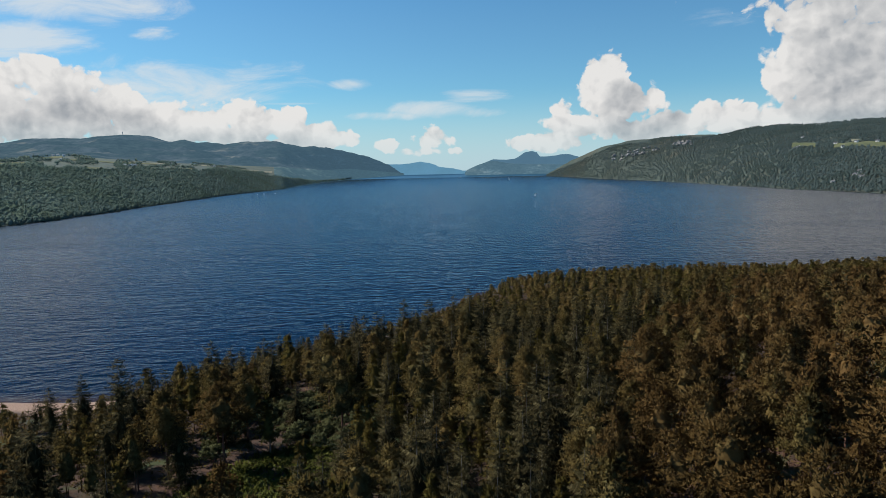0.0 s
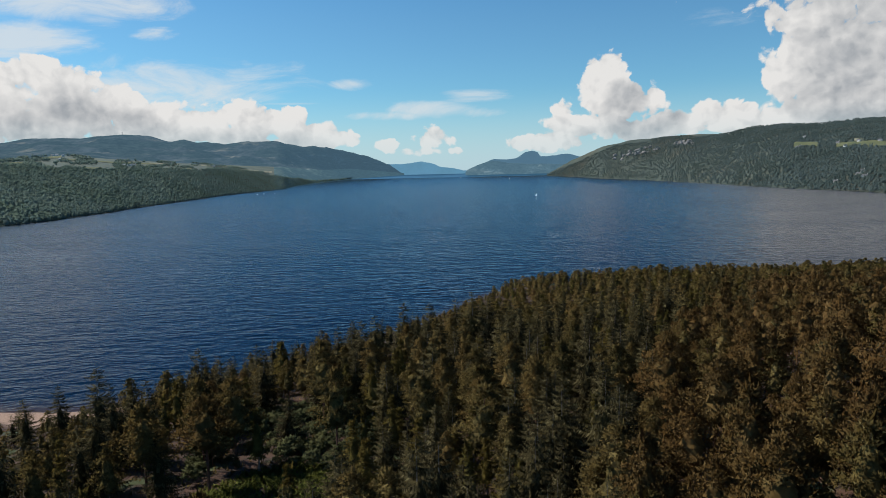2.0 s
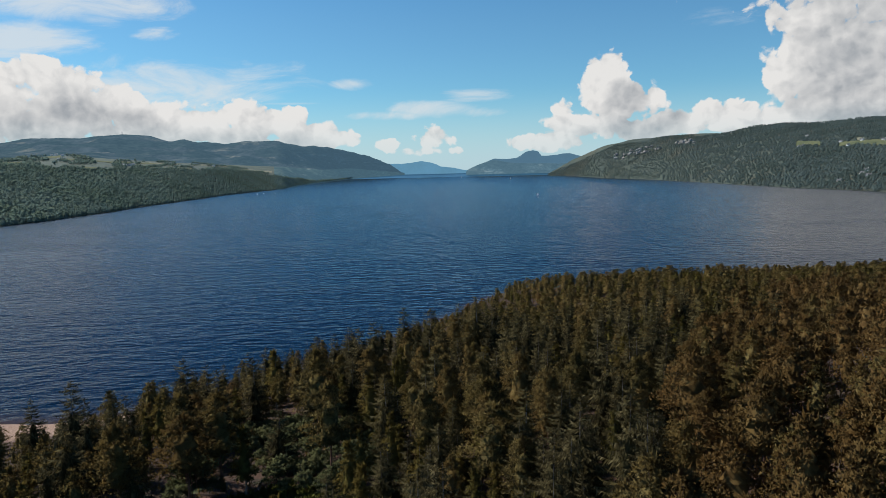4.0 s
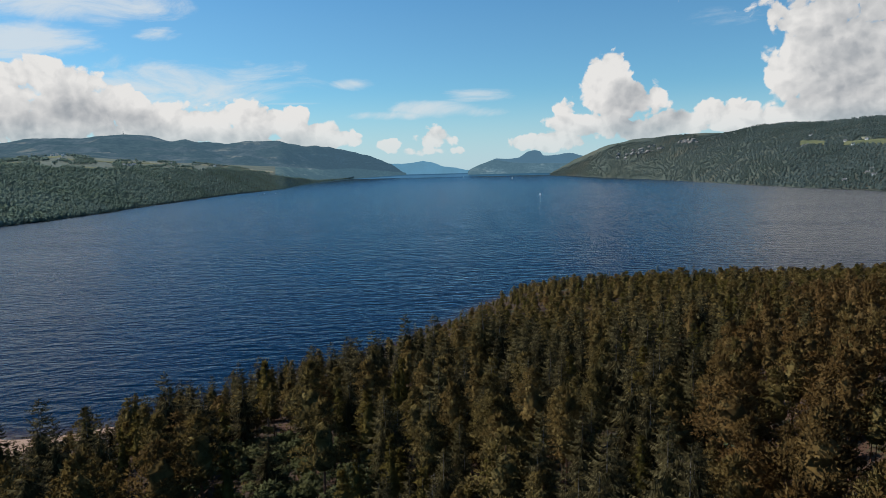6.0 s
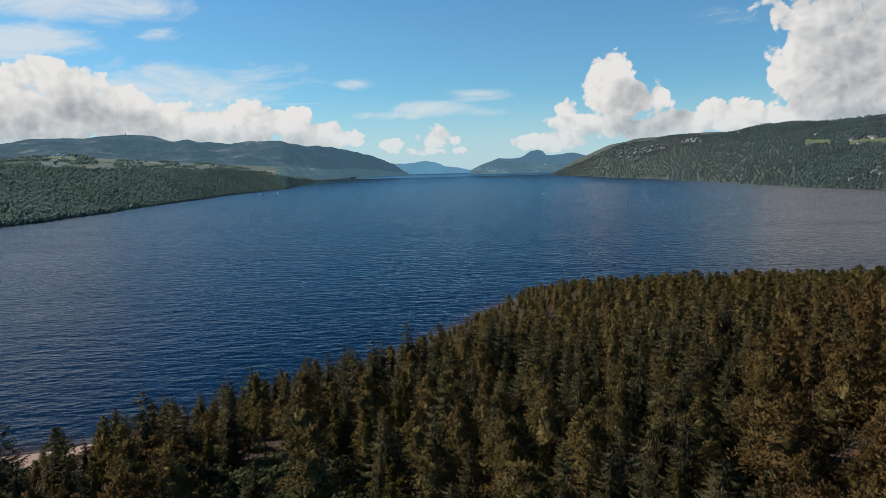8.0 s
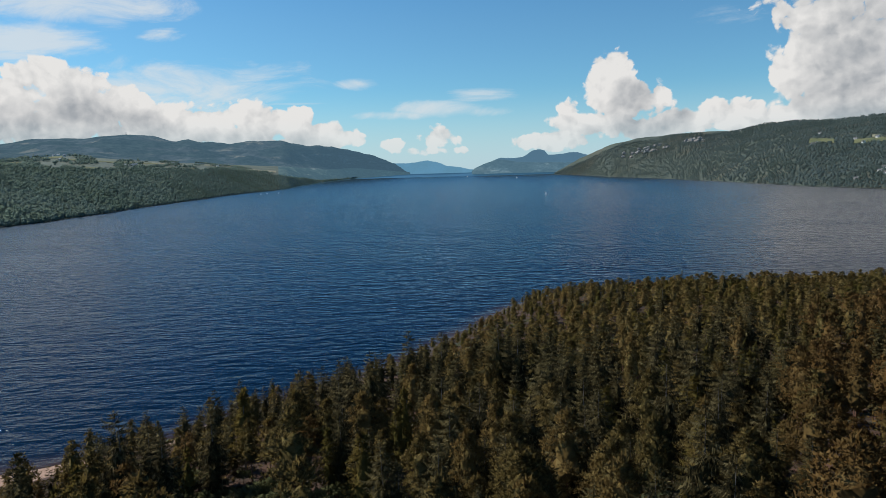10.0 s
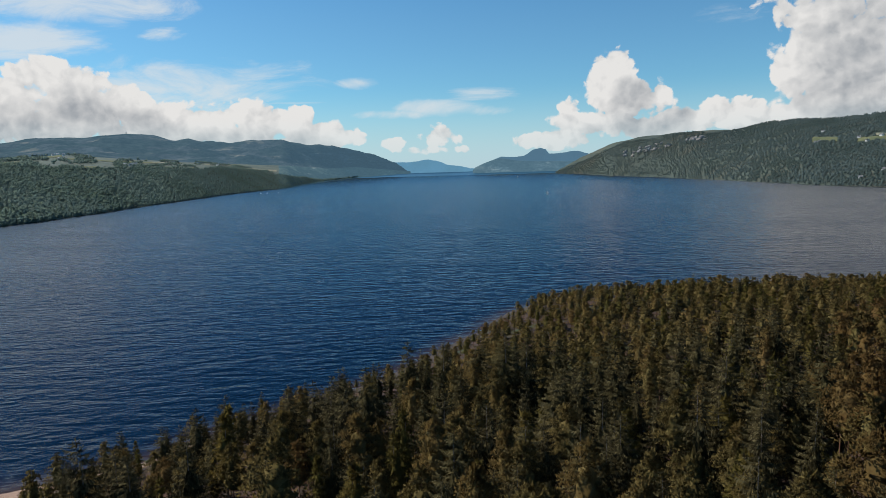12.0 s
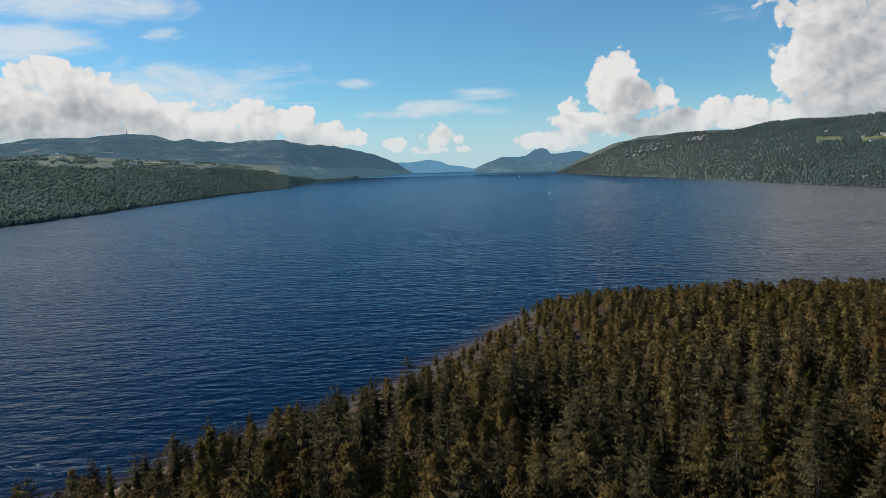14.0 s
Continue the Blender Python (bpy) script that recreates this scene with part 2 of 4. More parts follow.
def ground_material():
    """Forest floor: needles, litter and moss; sand and shingle by the water's edge."""
    m, g, shader, geo = material("forest_floor")
    where = geo["Position"]
    height = g.node("ShaderNodeSeparateXYZ", {0: where}).outputs[2]
    litter = g.mix(g.ramp(g.noise(where, 0.35, 6.0, 0.65), 0.35, 0.65), (0.022, 0.014, 0.008, 1), (0.07, 0.033, 0.019, 1))
    litter = g.mix(g.ramp(g.noise(where, 0.09, 5.0, 0.6), 0.52, 0.66), litter, (0.035, 0.05, 0.014, 1))
    litter = g.mix(g.ramp(g.noise(where, 0.6, 4.0, 0.6), 0.66, 0.74), litter, (0.1, 0.06, 0.04, 1))
    shingle = g.mix(g.ramp(g.noise(where, 3.0, 5.0, 0.7), 0.35, 0.65), (0.2, 0.12, 0.08, 1), (0.36, 0.24, 0.17, 1))
    # the open beach is pale sand, the shore of the point darker stones
    along_shore = g.node("ShaderNodeSeparateXYZ", {0: where}).outputs[0]
    stones = g.mix(g.ramp(g.noise(where, 1.5, 5.0, 0.7), 0.35, 0.65), (0.022, 0.017, 0.013, 1), (0.06, 0.042, 0.03, 1))
    shingle = g.mix(g.ramp(along_shore, -72, -56), shingle, stones)
    edge = g.math("ADD", height, g.math("MULTIPLY", g.noise(where, 0.2, 4.0), 0.8))
    g.put(shader.inputs["Base Color"], g.mix(g.ramp(edge, 1.2, 1.7), shingle, litter))
    shader.inputs["Roughness"].default_value = 0.95
    tip = g.node("ShaderNodeBump", {"Strength": 0.9, "Distance": 0.25, "Height": g.noise(where, 2.5, 5.0, 0.65)})
    g.put(shader.inputs["Normal"], tip.outputs[0])
    return m


WATER, FLOOR = water_material(), ground_material()
SPRUCE = foliage("spruce_needles", (0.029, 0.0235, 0.0109), (0.0696, 0.0576, 0.0265), (0.111, 0.0929, 0.0388), 0.4, tips=(0.174, 0.147, 0.0757))
PINE = foliage("pine_needles", (0.082, 0.0627, 0.0238), (0.167, 0.129, 0.0467), (0.205, 0.131, 0.0477), 0.55, tips=(0.23, 0.177, 0.0735))
BRONZE = foliage("dry_pine_needles", (0.104, 0.0665, 0.0261), (0.18, 0.116, 0.0435), (0.176, 0.0948, 0.0348), 0.5, tips=(0.198, 0.135, 0.0554))
LARCH = foliage("larch_needles", (0.0874, 0.0735, 0.0213), (0.156, 0.129, 0.0377), (0.166, 0.115, 0.0328), 0.4)
LEAF = foliage("scrub_leaves", (0.08, 0.09, 0.045), (0.15, 0.16, 0.08), (0.14, 0.135, 0.055), 0.4)
FERN = foliage("bracken_fronds", (0.1, 0.112, 0.024), (0.19, 0.205, 0.058), (0.19, 0.16, 0.05), 0.3)
# far leaves: missing light and haze put in, the left lighter, both blued
LIT_WOODS = foliage("lit_wood_leaves", (0.128, 0.195, 0.175), (0.18, 0.258, 0.222), (0.171, 0.215, 0.164), 0.5, 0.03)
HILL_WOODS = foliage("hill_wood_leaves", (0.0739, 0.112, 0.117), (0.125, 0.166, 0.161), (0.118, 0.143, 0.122), 0.5, 0.03)
BARK = surface("pine_bark", (0.1, 0.05, 0.032), (0.18, 0.1, 0.07), 1.5, 0.9, 0.05)
GREY_BARK = surface("grey_bark", (0.13, 0.105, 0.085), (0.27, 0.24, 0.21), 1.5, 0.9, 0.05)
# lightened slope: the haze over its shaded gaps is put into the colour
HAZED_HILL = surface("hazed_wooded_slope", (0.08, 0.105, 0.088), (0.115, 0.14, 0.108), 0.012, 1.0, 0.0, (0.1, 0.12, 0.085), (0.55, 0.7), 0.003)
# MOOR, FARTHEST and the FAR_ materials carry haze as blue emission
MOOR = backdrop("hazy_heather_moor", (0.055, 0.062, 0.062), (0.04, 0.08, 0.115), (0.13, 0.12, 0.095), True)
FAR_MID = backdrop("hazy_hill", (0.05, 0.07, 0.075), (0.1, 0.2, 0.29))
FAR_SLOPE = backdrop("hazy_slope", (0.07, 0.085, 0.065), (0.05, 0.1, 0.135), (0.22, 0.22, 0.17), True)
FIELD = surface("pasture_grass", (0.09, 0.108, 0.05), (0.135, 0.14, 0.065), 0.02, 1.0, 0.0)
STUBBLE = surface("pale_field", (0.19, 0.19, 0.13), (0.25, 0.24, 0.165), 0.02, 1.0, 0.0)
FAR_BLUE = backdrop("hazy_distant_hill", (0.075, 0.1, 0.095), (0.08, 0.165, 0.235), (0.2, 0.22, 0.19))
FARTHEST = backdrop("hazy_farthest_hill", (0.12, 0.17, 0.2), (0.13, 0.3, 0.43))
FAR_WATER = backdrop("hazy_far_water", (0.02, 0.05, 0.09), (0.05, 0.135, 0.22))
ROCK = surface("pale_crag", (0.2, 0.19, 0.175), (0.4, 0.37, 0.34), 0.05, 0.95, 0.0)
WHITEWASH = surface("white_render", (0.74, 0.73, 0.7), (0.82, 0.81, 0.79), 0.5, 0.8, 0.0)
SLATE = surface("slate_roof", (0.09, 0.09, 0.1), (0.16, 0.16, 0.17), 0.8, 0.7, 0.0)
STEEL = surface("galvanised_steel", (0.3, 0.31, 0.32), (0.4, 0.41, 0.42), 0.5, 0.5, 0.0)
SAIL = surface("white_sailcloth", (0.76, 0.76, 0.74), (0.84, 0.84, 0.82), 0.6, 0.8, 0.0)
HULL = surface("white_hull", (0.7, 0.71, 0.72), (0.8, 0.8, 0.8), 0.6, 0.35, 0.0)
GLASS = surface("dark_window", (0.02, 0.025, 0.03), (0.03, 0.035, 0.04), 2.0, 0.15, 0.0)


# ---- mesh helpers ----
def mesh_of(name, verts, faces, mat, smooth=False):
    """A mesh from arrays: verts (n, 3), faces (m, 3 or 4)."""
    verts, faces = np.asarray(verts, np.float32), np.asarray(faces, np.int32)
    me = bpy.data.meshes.new(name)
    me.vertices.add(len(verts))
    me.vertices.foreach_set("co", verts.ravel())
    side = faces.shape[1]
    me.loops.add(faces.size)
    me.loops.foreach_set("vertex_index", faces.ravel())
    me.polygons.add(len(faces))
    me.polygons.foreach_set("loop_start", np.arange(0, faces.size, side, dtype=np.int32))
    me.polygons.foreach_set("use_smooth", np.full(len(faces), smooth))
    me.materials.append(mat)
    me.update(calc_edges=True)
    return me


def soup(name, tris, mat, outward=None, tint=None):
    tris = np.asarray(tris, np.float32).reshape(-1, 3, 3)
    me = mesh_of(name, tris.reshape(-1, 3), np.arange(len(tris) * 3).reshape(-1, 3), mat)
    if outward is not None:
        me.attributes.new("outward", "FLOAT_VECTOR", "POINT").data.foreach_set("vector", (outward if outward.ndim == 3 else np.repeat(outward, 3, 0)).astype(np.float32).ravel())
    if tint is not None:
        me.attributes.new("tint", "FLOAT", "POINT").data.foreach_set("value", np.repeat(tint, 3).astype(np.float32))
    return me


def facing(tris, slope=0.45, jitter=0.3, seed=0, middle=None):
    """For every blade the way that its part of the crown faces: out from the stem and up."""
    gen = np.random.default_rng(seed)
    c = tris.mean(1)
    if middle is None:
        flat = c * (1, 1, 0)
        out = flat / (np.linalg.norm(flat, axis=1, keepdims=True) + 0.25) + (0, 0, slope)
    else:
        out = c - middle
    out = out / (np.linalg.norm(out, axis=1, keepdims=True) + 1e-6) + gen.normal(0, jitter, c.shape)
    return out / (np.linalg.norm(out, axis=1, keepdims=True) + 1e-6)


def sheet(name, grid, mat):
    """A smooth sheet from a grid of places (rows, columns, 3)."""
    n, m = grid.shape[:2]
    at = np.arange(n * m).reshape(n, m)
    faces = np.stack([at[:-1, :-1], at[:-1, 1:], at[1:, 1:], at[1:, :-1]], -1).reshape(-1, 4)
    return mesh_of(name, grid.reshape(-1, 3), faces, mat, True)


def part(name, mesh, parent, label=""):
    ob = new(name, mesh)
    ob.parent = parent
    return tagged(ob, label)


def shaped(name, build, mat, smooth=False):
    bm = bmesh.new()
    build(bm)
    me = bpy.data.meshes.new(name)
    for f in bm.faces:
        f.smooth = smooth
    bm.to_mesh(me)
    bm.free()
    me.materials.append(mat)
    return me


def box(bm, size, at):
    return bmesh.ops.create_cube(bm, size=1.0, matrix=Matrix.Translation(at) @ Matrix.Diagonal((*size, 1)))["verts"]


rng = np.random.default_rng(7)


def value_noise(x, y, seed=0):
    """Smooth noise from 0 to 1 over the plan, for arrays."""
    xi, yi = np.floor(x), np.floor(y)
    fx, fy = x - xi, y - yi
    fx, fy = fx * fx * (3 - 2 * fx), fy * fy * (3 - 2 * fy)

    def h(a, b):
        s = np.sin(a * 127.1 + b * 311.7 + seed * 74.7) * 43758.5453
        return s - np.floor(s)

    return (h(xi, yi) * (1 - fx) + h(xi + 1, yi) * fx) * (1 - fy) + (h(xi, yi + 1) * (1 - fx) + h(xi + 1, yi + 1) * fx) * fy


def fractal(x, y, octaves=4, seed=0):
    total, size = 0.0, 0.0
    for k in range(octaves):
        total, size = total + value_noise(x * 2**k, y * 2**k, seed + k) * 0.5**k, size + 0.5**k
    return total / size - 0.5


# ---- the near shore ----
SHORE = np.array([(-1600, -900), (-900, -400), (-640, -150), (-520, 60), (-380, 140), (-230, 182), (-132, 197), (-108, 193), (-95, 195), (-84, 200), (-69, 209),
                  (-61, 222), (-34, 246), (-17, 264.5), (-3.6, 286), (13, 313), (32, 350), (50, 370), (95, 378), (170, 378), (300, 390), (500, 400),
                  (760, 300), (950, 200), (1300, -100)], float)


def inland(x, y):
    """Metres from the waterline, positive on land."""
    x, y = np.asarray(x, float), np.asarray(y, float)
    near = np.full(x.shape, 1e9)
    for (ax, ay), (bx, by) in zip(SHORE[:-1], SHORE[1:]):
        dx, dy = bx - ax, by - ay
        t = np.clip(((x - ax) * dx + (y - ay) * dy) / (dx * dx + dy * dy), 0, 1)
        near = np.minimum(near, np.hypot(x - ax - t * dx, y - ay - t * dy))
    near = np.where(y < np.interp(x, SHORE[:, 0], SHORE[:, 1]), near, -near)
    return near + 3.5 * fractal(x / 14, y / 14, 2, 5)


def ground_at(x, y):
    d = inland(x, y)
    d = np.where(d > 0, d * np.interp(x, [-95, -70], [1.0, 2.2]), d)
    rise = np.interp(d, [-60, 0, 10, 16, 50, 100, 200, 400, 2000], [-9, 0, 0.8, 1.7, 4.5, 7.0, 10, 13, 30])
    x, y = np.asarray(x, float), np.asarray(y, float)
    # the wooded knoll beside the start of the flight
    knoll = 0.003 * np.clip(x, 0, 75) * np.clip(185 - y, 0, 110) + 0.1 * np.clip(x - 50, 0, 60) * np.clip((d - 20) / 80, 0, 1) * np.clip((260 - y) / 60, 0, 1)
    return rise + knoll + np.clip(d / 20, 0, 1) * 1.6 * fractal(np.asarray(x) / 18, np.asarray(y) / 18, 3, 2)


def spread(*spans):
    return np.unique(np.concatenate([np.arange(a, b, s, dtype=float) for a, b, s in spans]))


gx, gy = np.meshgrid(spread((-1600, -160, 80), (-160, 310, 3), (310, 1700, 60)), spread((-1500, 40, 80), (40, 440, 3)))
ground = tagged(new("ground", sheet("ground", np.stack([gx, gy, ground_at(gx, gy)], -1), FLOOR)), "forest floor of needles and litter with a shingle beach", "ground", kind="structure")


# ---- far land and the loch: bearings and rises from the view point, drawn in towards the far end and lifted to fit the camera's view ----
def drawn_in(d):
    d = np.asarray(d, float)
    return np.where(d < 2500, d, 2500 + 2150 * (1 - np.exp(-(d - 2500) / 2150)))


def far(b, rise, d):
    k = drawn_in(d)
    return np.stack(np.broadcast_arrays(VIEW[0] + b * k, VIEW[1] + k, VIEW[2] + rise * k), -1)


wx = spread((-4000, -400, 200), (-400, -140, 20), (-140, 120, 4), (120, 500, 20), (500, 4600, 200))
wy = spread((-1500, 140, 100), (140, 420, 4), (420, 900, 20), (900, 2540, 60), (2540, 7540, 200))


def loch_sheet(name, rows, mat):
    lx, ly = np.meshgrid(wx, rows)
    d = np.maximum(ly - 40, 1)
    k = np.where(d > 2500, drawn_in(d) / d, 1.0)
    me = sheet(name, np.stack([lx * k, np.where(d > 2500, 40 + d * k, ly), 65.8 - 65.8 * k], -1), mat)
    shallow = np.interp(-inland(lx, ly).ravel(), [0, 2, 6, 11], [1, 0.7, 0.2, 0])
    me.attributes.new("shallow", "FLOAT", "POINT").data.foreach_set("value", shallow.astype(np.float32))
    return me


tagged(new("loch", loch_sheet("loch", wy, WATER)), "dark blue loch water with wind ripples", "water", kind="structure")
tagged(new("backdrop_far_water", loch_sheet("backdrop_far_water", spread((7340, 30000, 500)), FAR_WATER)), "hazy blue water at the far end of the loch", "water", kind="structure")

LEFT_SHORE = np.array([(-3, 215), (-1.2, 530), (-0.687, 920), (-0.594, 1050), (-0.5, 1265), (-0.407, 1640), (-0.354, 1920), (-0.288, 2430), (-0.225, 2931), (-0.169, 4678), (-0.135, 6290), (-0.09, 9285), (-0.046, 14000), (-0.033, 16000)])
LEFT_WOOD = np.array([(-3, 0.05), (-0.67, 0.0204), (-0.574, 0.0158), (-0.477, 0.0119), (-0.379, 0.0117), (-0.272, 0.0049), (-0.174, -0.0062), (-0.1, -0.003), (-0.033, -0.002)])
LEFT_FLAT = np.array([(-3, 0.08), (-0.662, 0.0333), (-0.566, 0.0392), (-0.47, 0.0293), (-0.374, 0.0221), (-0.286, 0.0158), (-0.224, 0.0128), (-0.162, 0.007), (-0.118, 0.008), (-0.033, -0.001)])
LEFT_RIDGE = np.array([(-3, 0.07), (-0.654, 0.0546), (-0.619, 0.0608), (-0.576, 0.0626), (-0.533, 0.06), (-0.502, 0.0637), (-0.468, 0.0648), (-0.425, 0.0613), (-0.395, 0.0521), (-0.373, 0.0569), (-0.352, 0.053),
                       (-0.308, 0.0486), (-0.273, 0.0523), (-0.229, 0.0506), (-0.195, 0.0438), (-0.168, 0.0432), (-0.133, 0.0373), (-0.089, 0.0268), (-0.054, 0.0118), (-0.042, 0.003), (-0.033, -0.0045)])
RIGHT_SHORE = np.array([(0.193, 6700), (0.196, 6314), (0.283, 3970), (0.408, 2690), (0.502, 2069), (0.598, 1677), (0.761, 1315), (1.2, 830), (3, 330)])
RIGHT_RIDGE = np.array([(0.193, -0.008), (0.232, 0.0131), (0.277, 0.0326), (0.322, 0.0423), (0.376, 0.0474), (0.458, 0.0503), (0.485, 0.0506), (0.53, 0.0604), (0.562, 0.0633), (0.63, 0.0629), (0.694, 0.0679), (0.738, 0.0688), (1.2, 0.09), (3, 0.14)])


def along(table, b):
    return np.interp(b, table[:, 0], table[:, 1])


def left_land(b, s):
    """A place on the left shore's land: s from 0 at the water, 1 at the wood's top, 2 on the farm shelf, 3 on the ridge, 4 behind it."""
    b, s = np.broadcast_arrays(np.asarray(b, float), np.asarray(s, float))
    d0 = along(LEFT_SHORE, b)
    d = [d0, d0 + np.interp(d0, [700, 3000, 12000], [500, 450, 300]), d0 + np.interp(d0, [700, 3000, 12000], [1400, 1300, 700]), d0 + np.interp(d0, [700, 3000, 12000], [4000, 3500, 1500])]
    d.append(d[3] + 900)
    r = [-67.3 / d0, along(LEFT_WOOD, b), along(LEFT_FLAT, b), along(LEFT_RIDGE, b), along(LEFT_RIDGE, b) - 0.03]
    n = np.clip(s.astype(int), 0, 3)
    t = s - n
    dd, z = 0.0, 0.0
    for i in range(4):
        on = n == i
        e = t * t * (3 - 2 * t) if i >= 2 else t
        dd = np.where(on, d[i] + (d[i + 1] - d[i]) * t, dd)
        z = np.where(on, r[i] * d[i] + (r[i + 1] * d[i + 1] - r[i] * d[i]) * e, z)
    rough = fractal(b * dd / 160, dd / 260, 4, 9) * np.interp(s, [0, 0.2, 1, 2.0, 2.4, 3], [0, 4, 8, 12, 80, 30])
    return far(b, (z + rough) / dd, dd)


def right_land(b, s):
    """The right shore's hillside: s from 0 at the water to 1 on the ridge, 2 behind it."""
    b, s = np.broadcast_arrays(np.asarray(b, float), np.asarray(s, float))
    d0 = along(RIGHT_SHORE, b)
    d1 = d0 + np.interp(d0, [450, 2000, 9000], [900, 1500, 1000])
    z0, z1 = -67.3 + 0 * d0, along(RIGHT_RIDGE, b) * d1
    t = np.clip(s, 0, 1)
    dd = d0 + (d1 - d0) * s
    z = z0 + (z1 - z0) * (1.35 * t - 0.35 * t * t) - np.maximum(s - 1, 0) * 160
    rough = fractal(b * dd / 150, dd / 220, 4, 3) * np.interp(s, [0, 0.1, 0.6, 1, 1.1], [0, 14, 34, 14, 10])
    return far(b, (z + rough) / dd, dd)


lb = -0.033 - np.linspace(0, 1, 300) ** 1.6 * 2.4
low_steps = np.linspace(0, 2, 44)
high_steps = np.concatenate([np.linspace(2, 3, 60), [3.05, 3.15, 3.4, 4.0]])
near_b, far_b = lb[lb <= -0.235], lb[lb >= lb[lb <= -0.235].max()]
tagged(new("hillside_left", sheet("hillside_left", left_land(near_b[:, None], low_steps[None, :])[::-1], HAZED_HILL)), "gentle wooded slope with farm fields above the loch shore", "hillside", kind="structure")
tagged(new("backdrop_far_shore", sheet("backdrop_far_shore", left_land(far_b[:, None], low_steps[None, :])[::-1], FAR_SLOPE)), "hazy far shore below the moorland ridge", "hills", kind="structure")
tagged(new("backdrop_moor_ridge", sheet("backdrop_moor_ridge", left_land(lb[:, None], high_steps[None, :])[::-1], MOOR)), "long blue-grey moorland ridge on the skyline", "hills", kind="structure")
rb = 0.193 + np.linspace(0, 1, 220) ** 1.5 * 2.2
SLOPE = surface("right_hill_slope", (0.05, 0.068, 0.058), (0.075, 0.095, 0.076), 0.012, 1.0, 0.0, (0.085, 0.088, 0.066), (0.5, 0.7), 0.003)
steps = np.concatenate([np.linspace(0, 1, 60), [1.05, 1.15, 1.4, 2.0]])
tagged(new("hillside_right", sheet("hillside_right", right_land(rb[:, None], steps[None, :]), SLOPE)), "steep wooded hillside with pale crags above the loch", "hillside", kind="structure")


def distant(name, ridge, d, mat, label, seed, relief=0.0035, shore=-0.006):
    """A far range: spurs and gullies from its shore up to the skyline, and a back slope."""
    ridge = np.array(ridge)
    b = np.linspace(ridge[0, 0], ridge[-1, 0], 260)
    top = np.interp(b, ridge[:, 0], ridge[:, 1]) + fractal(b * 90, b * 0 + seed, 4, seed) * 0.0016
    rows = []
    for s in np.linspace(0, 1, 26):
        spur = fractal(b * 70 + 0.6 * s, s * 2.2 + 0 * b, 4, seed + 3) * relief * 4 * s * (1.08 - s)
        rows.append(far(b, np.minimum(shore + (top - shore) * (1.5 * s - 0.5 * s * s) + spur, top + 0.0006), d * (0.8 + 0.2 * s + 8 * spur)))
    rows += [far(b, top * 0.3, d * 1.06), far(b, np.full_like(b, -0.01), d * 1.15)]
    tagged(new(name, sheet(name, np.stack(rows), mat)), label, "hills", kind="structure")


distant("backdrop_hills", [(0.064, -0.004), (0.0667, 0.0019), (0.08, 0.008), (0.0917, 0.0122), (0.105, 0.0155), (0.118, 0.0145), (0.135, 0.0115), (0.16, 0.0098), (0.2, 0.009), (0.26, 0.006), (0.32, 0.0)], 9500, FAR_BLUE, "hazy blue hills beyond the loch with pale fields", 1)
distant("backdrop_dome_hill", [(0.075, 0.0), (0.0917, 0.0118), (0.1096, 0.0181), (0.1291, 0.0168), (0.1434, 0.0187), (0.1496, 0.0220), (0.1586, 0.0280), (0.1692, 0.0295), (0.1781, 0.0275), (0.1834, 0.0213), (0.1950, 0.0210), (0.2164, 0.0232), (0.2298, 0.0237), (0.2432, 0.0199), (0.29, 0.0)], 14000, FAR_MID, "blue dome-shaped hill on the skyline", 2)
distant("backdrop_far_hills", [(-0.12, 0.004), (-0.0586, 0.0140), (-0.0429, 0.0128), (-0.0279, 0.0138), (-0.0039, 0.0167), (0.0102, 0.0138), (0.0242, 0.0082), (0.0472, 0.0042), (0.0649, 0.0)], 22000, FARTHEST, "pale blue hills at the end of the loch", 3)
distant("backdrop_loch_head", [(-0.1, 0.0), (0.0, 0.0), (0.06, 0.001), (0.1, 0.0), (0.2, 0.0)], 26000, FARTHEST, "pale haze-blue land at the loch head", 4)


# ---- trees ----
def turned(v, a):
    c, s = np.cos(a), np.sin(a)
    return np.stack([v[..., 0] * c - v[..., 1] * s, v[..., 0] * s + v[..., 1] * c, v[..., 2]], -1)


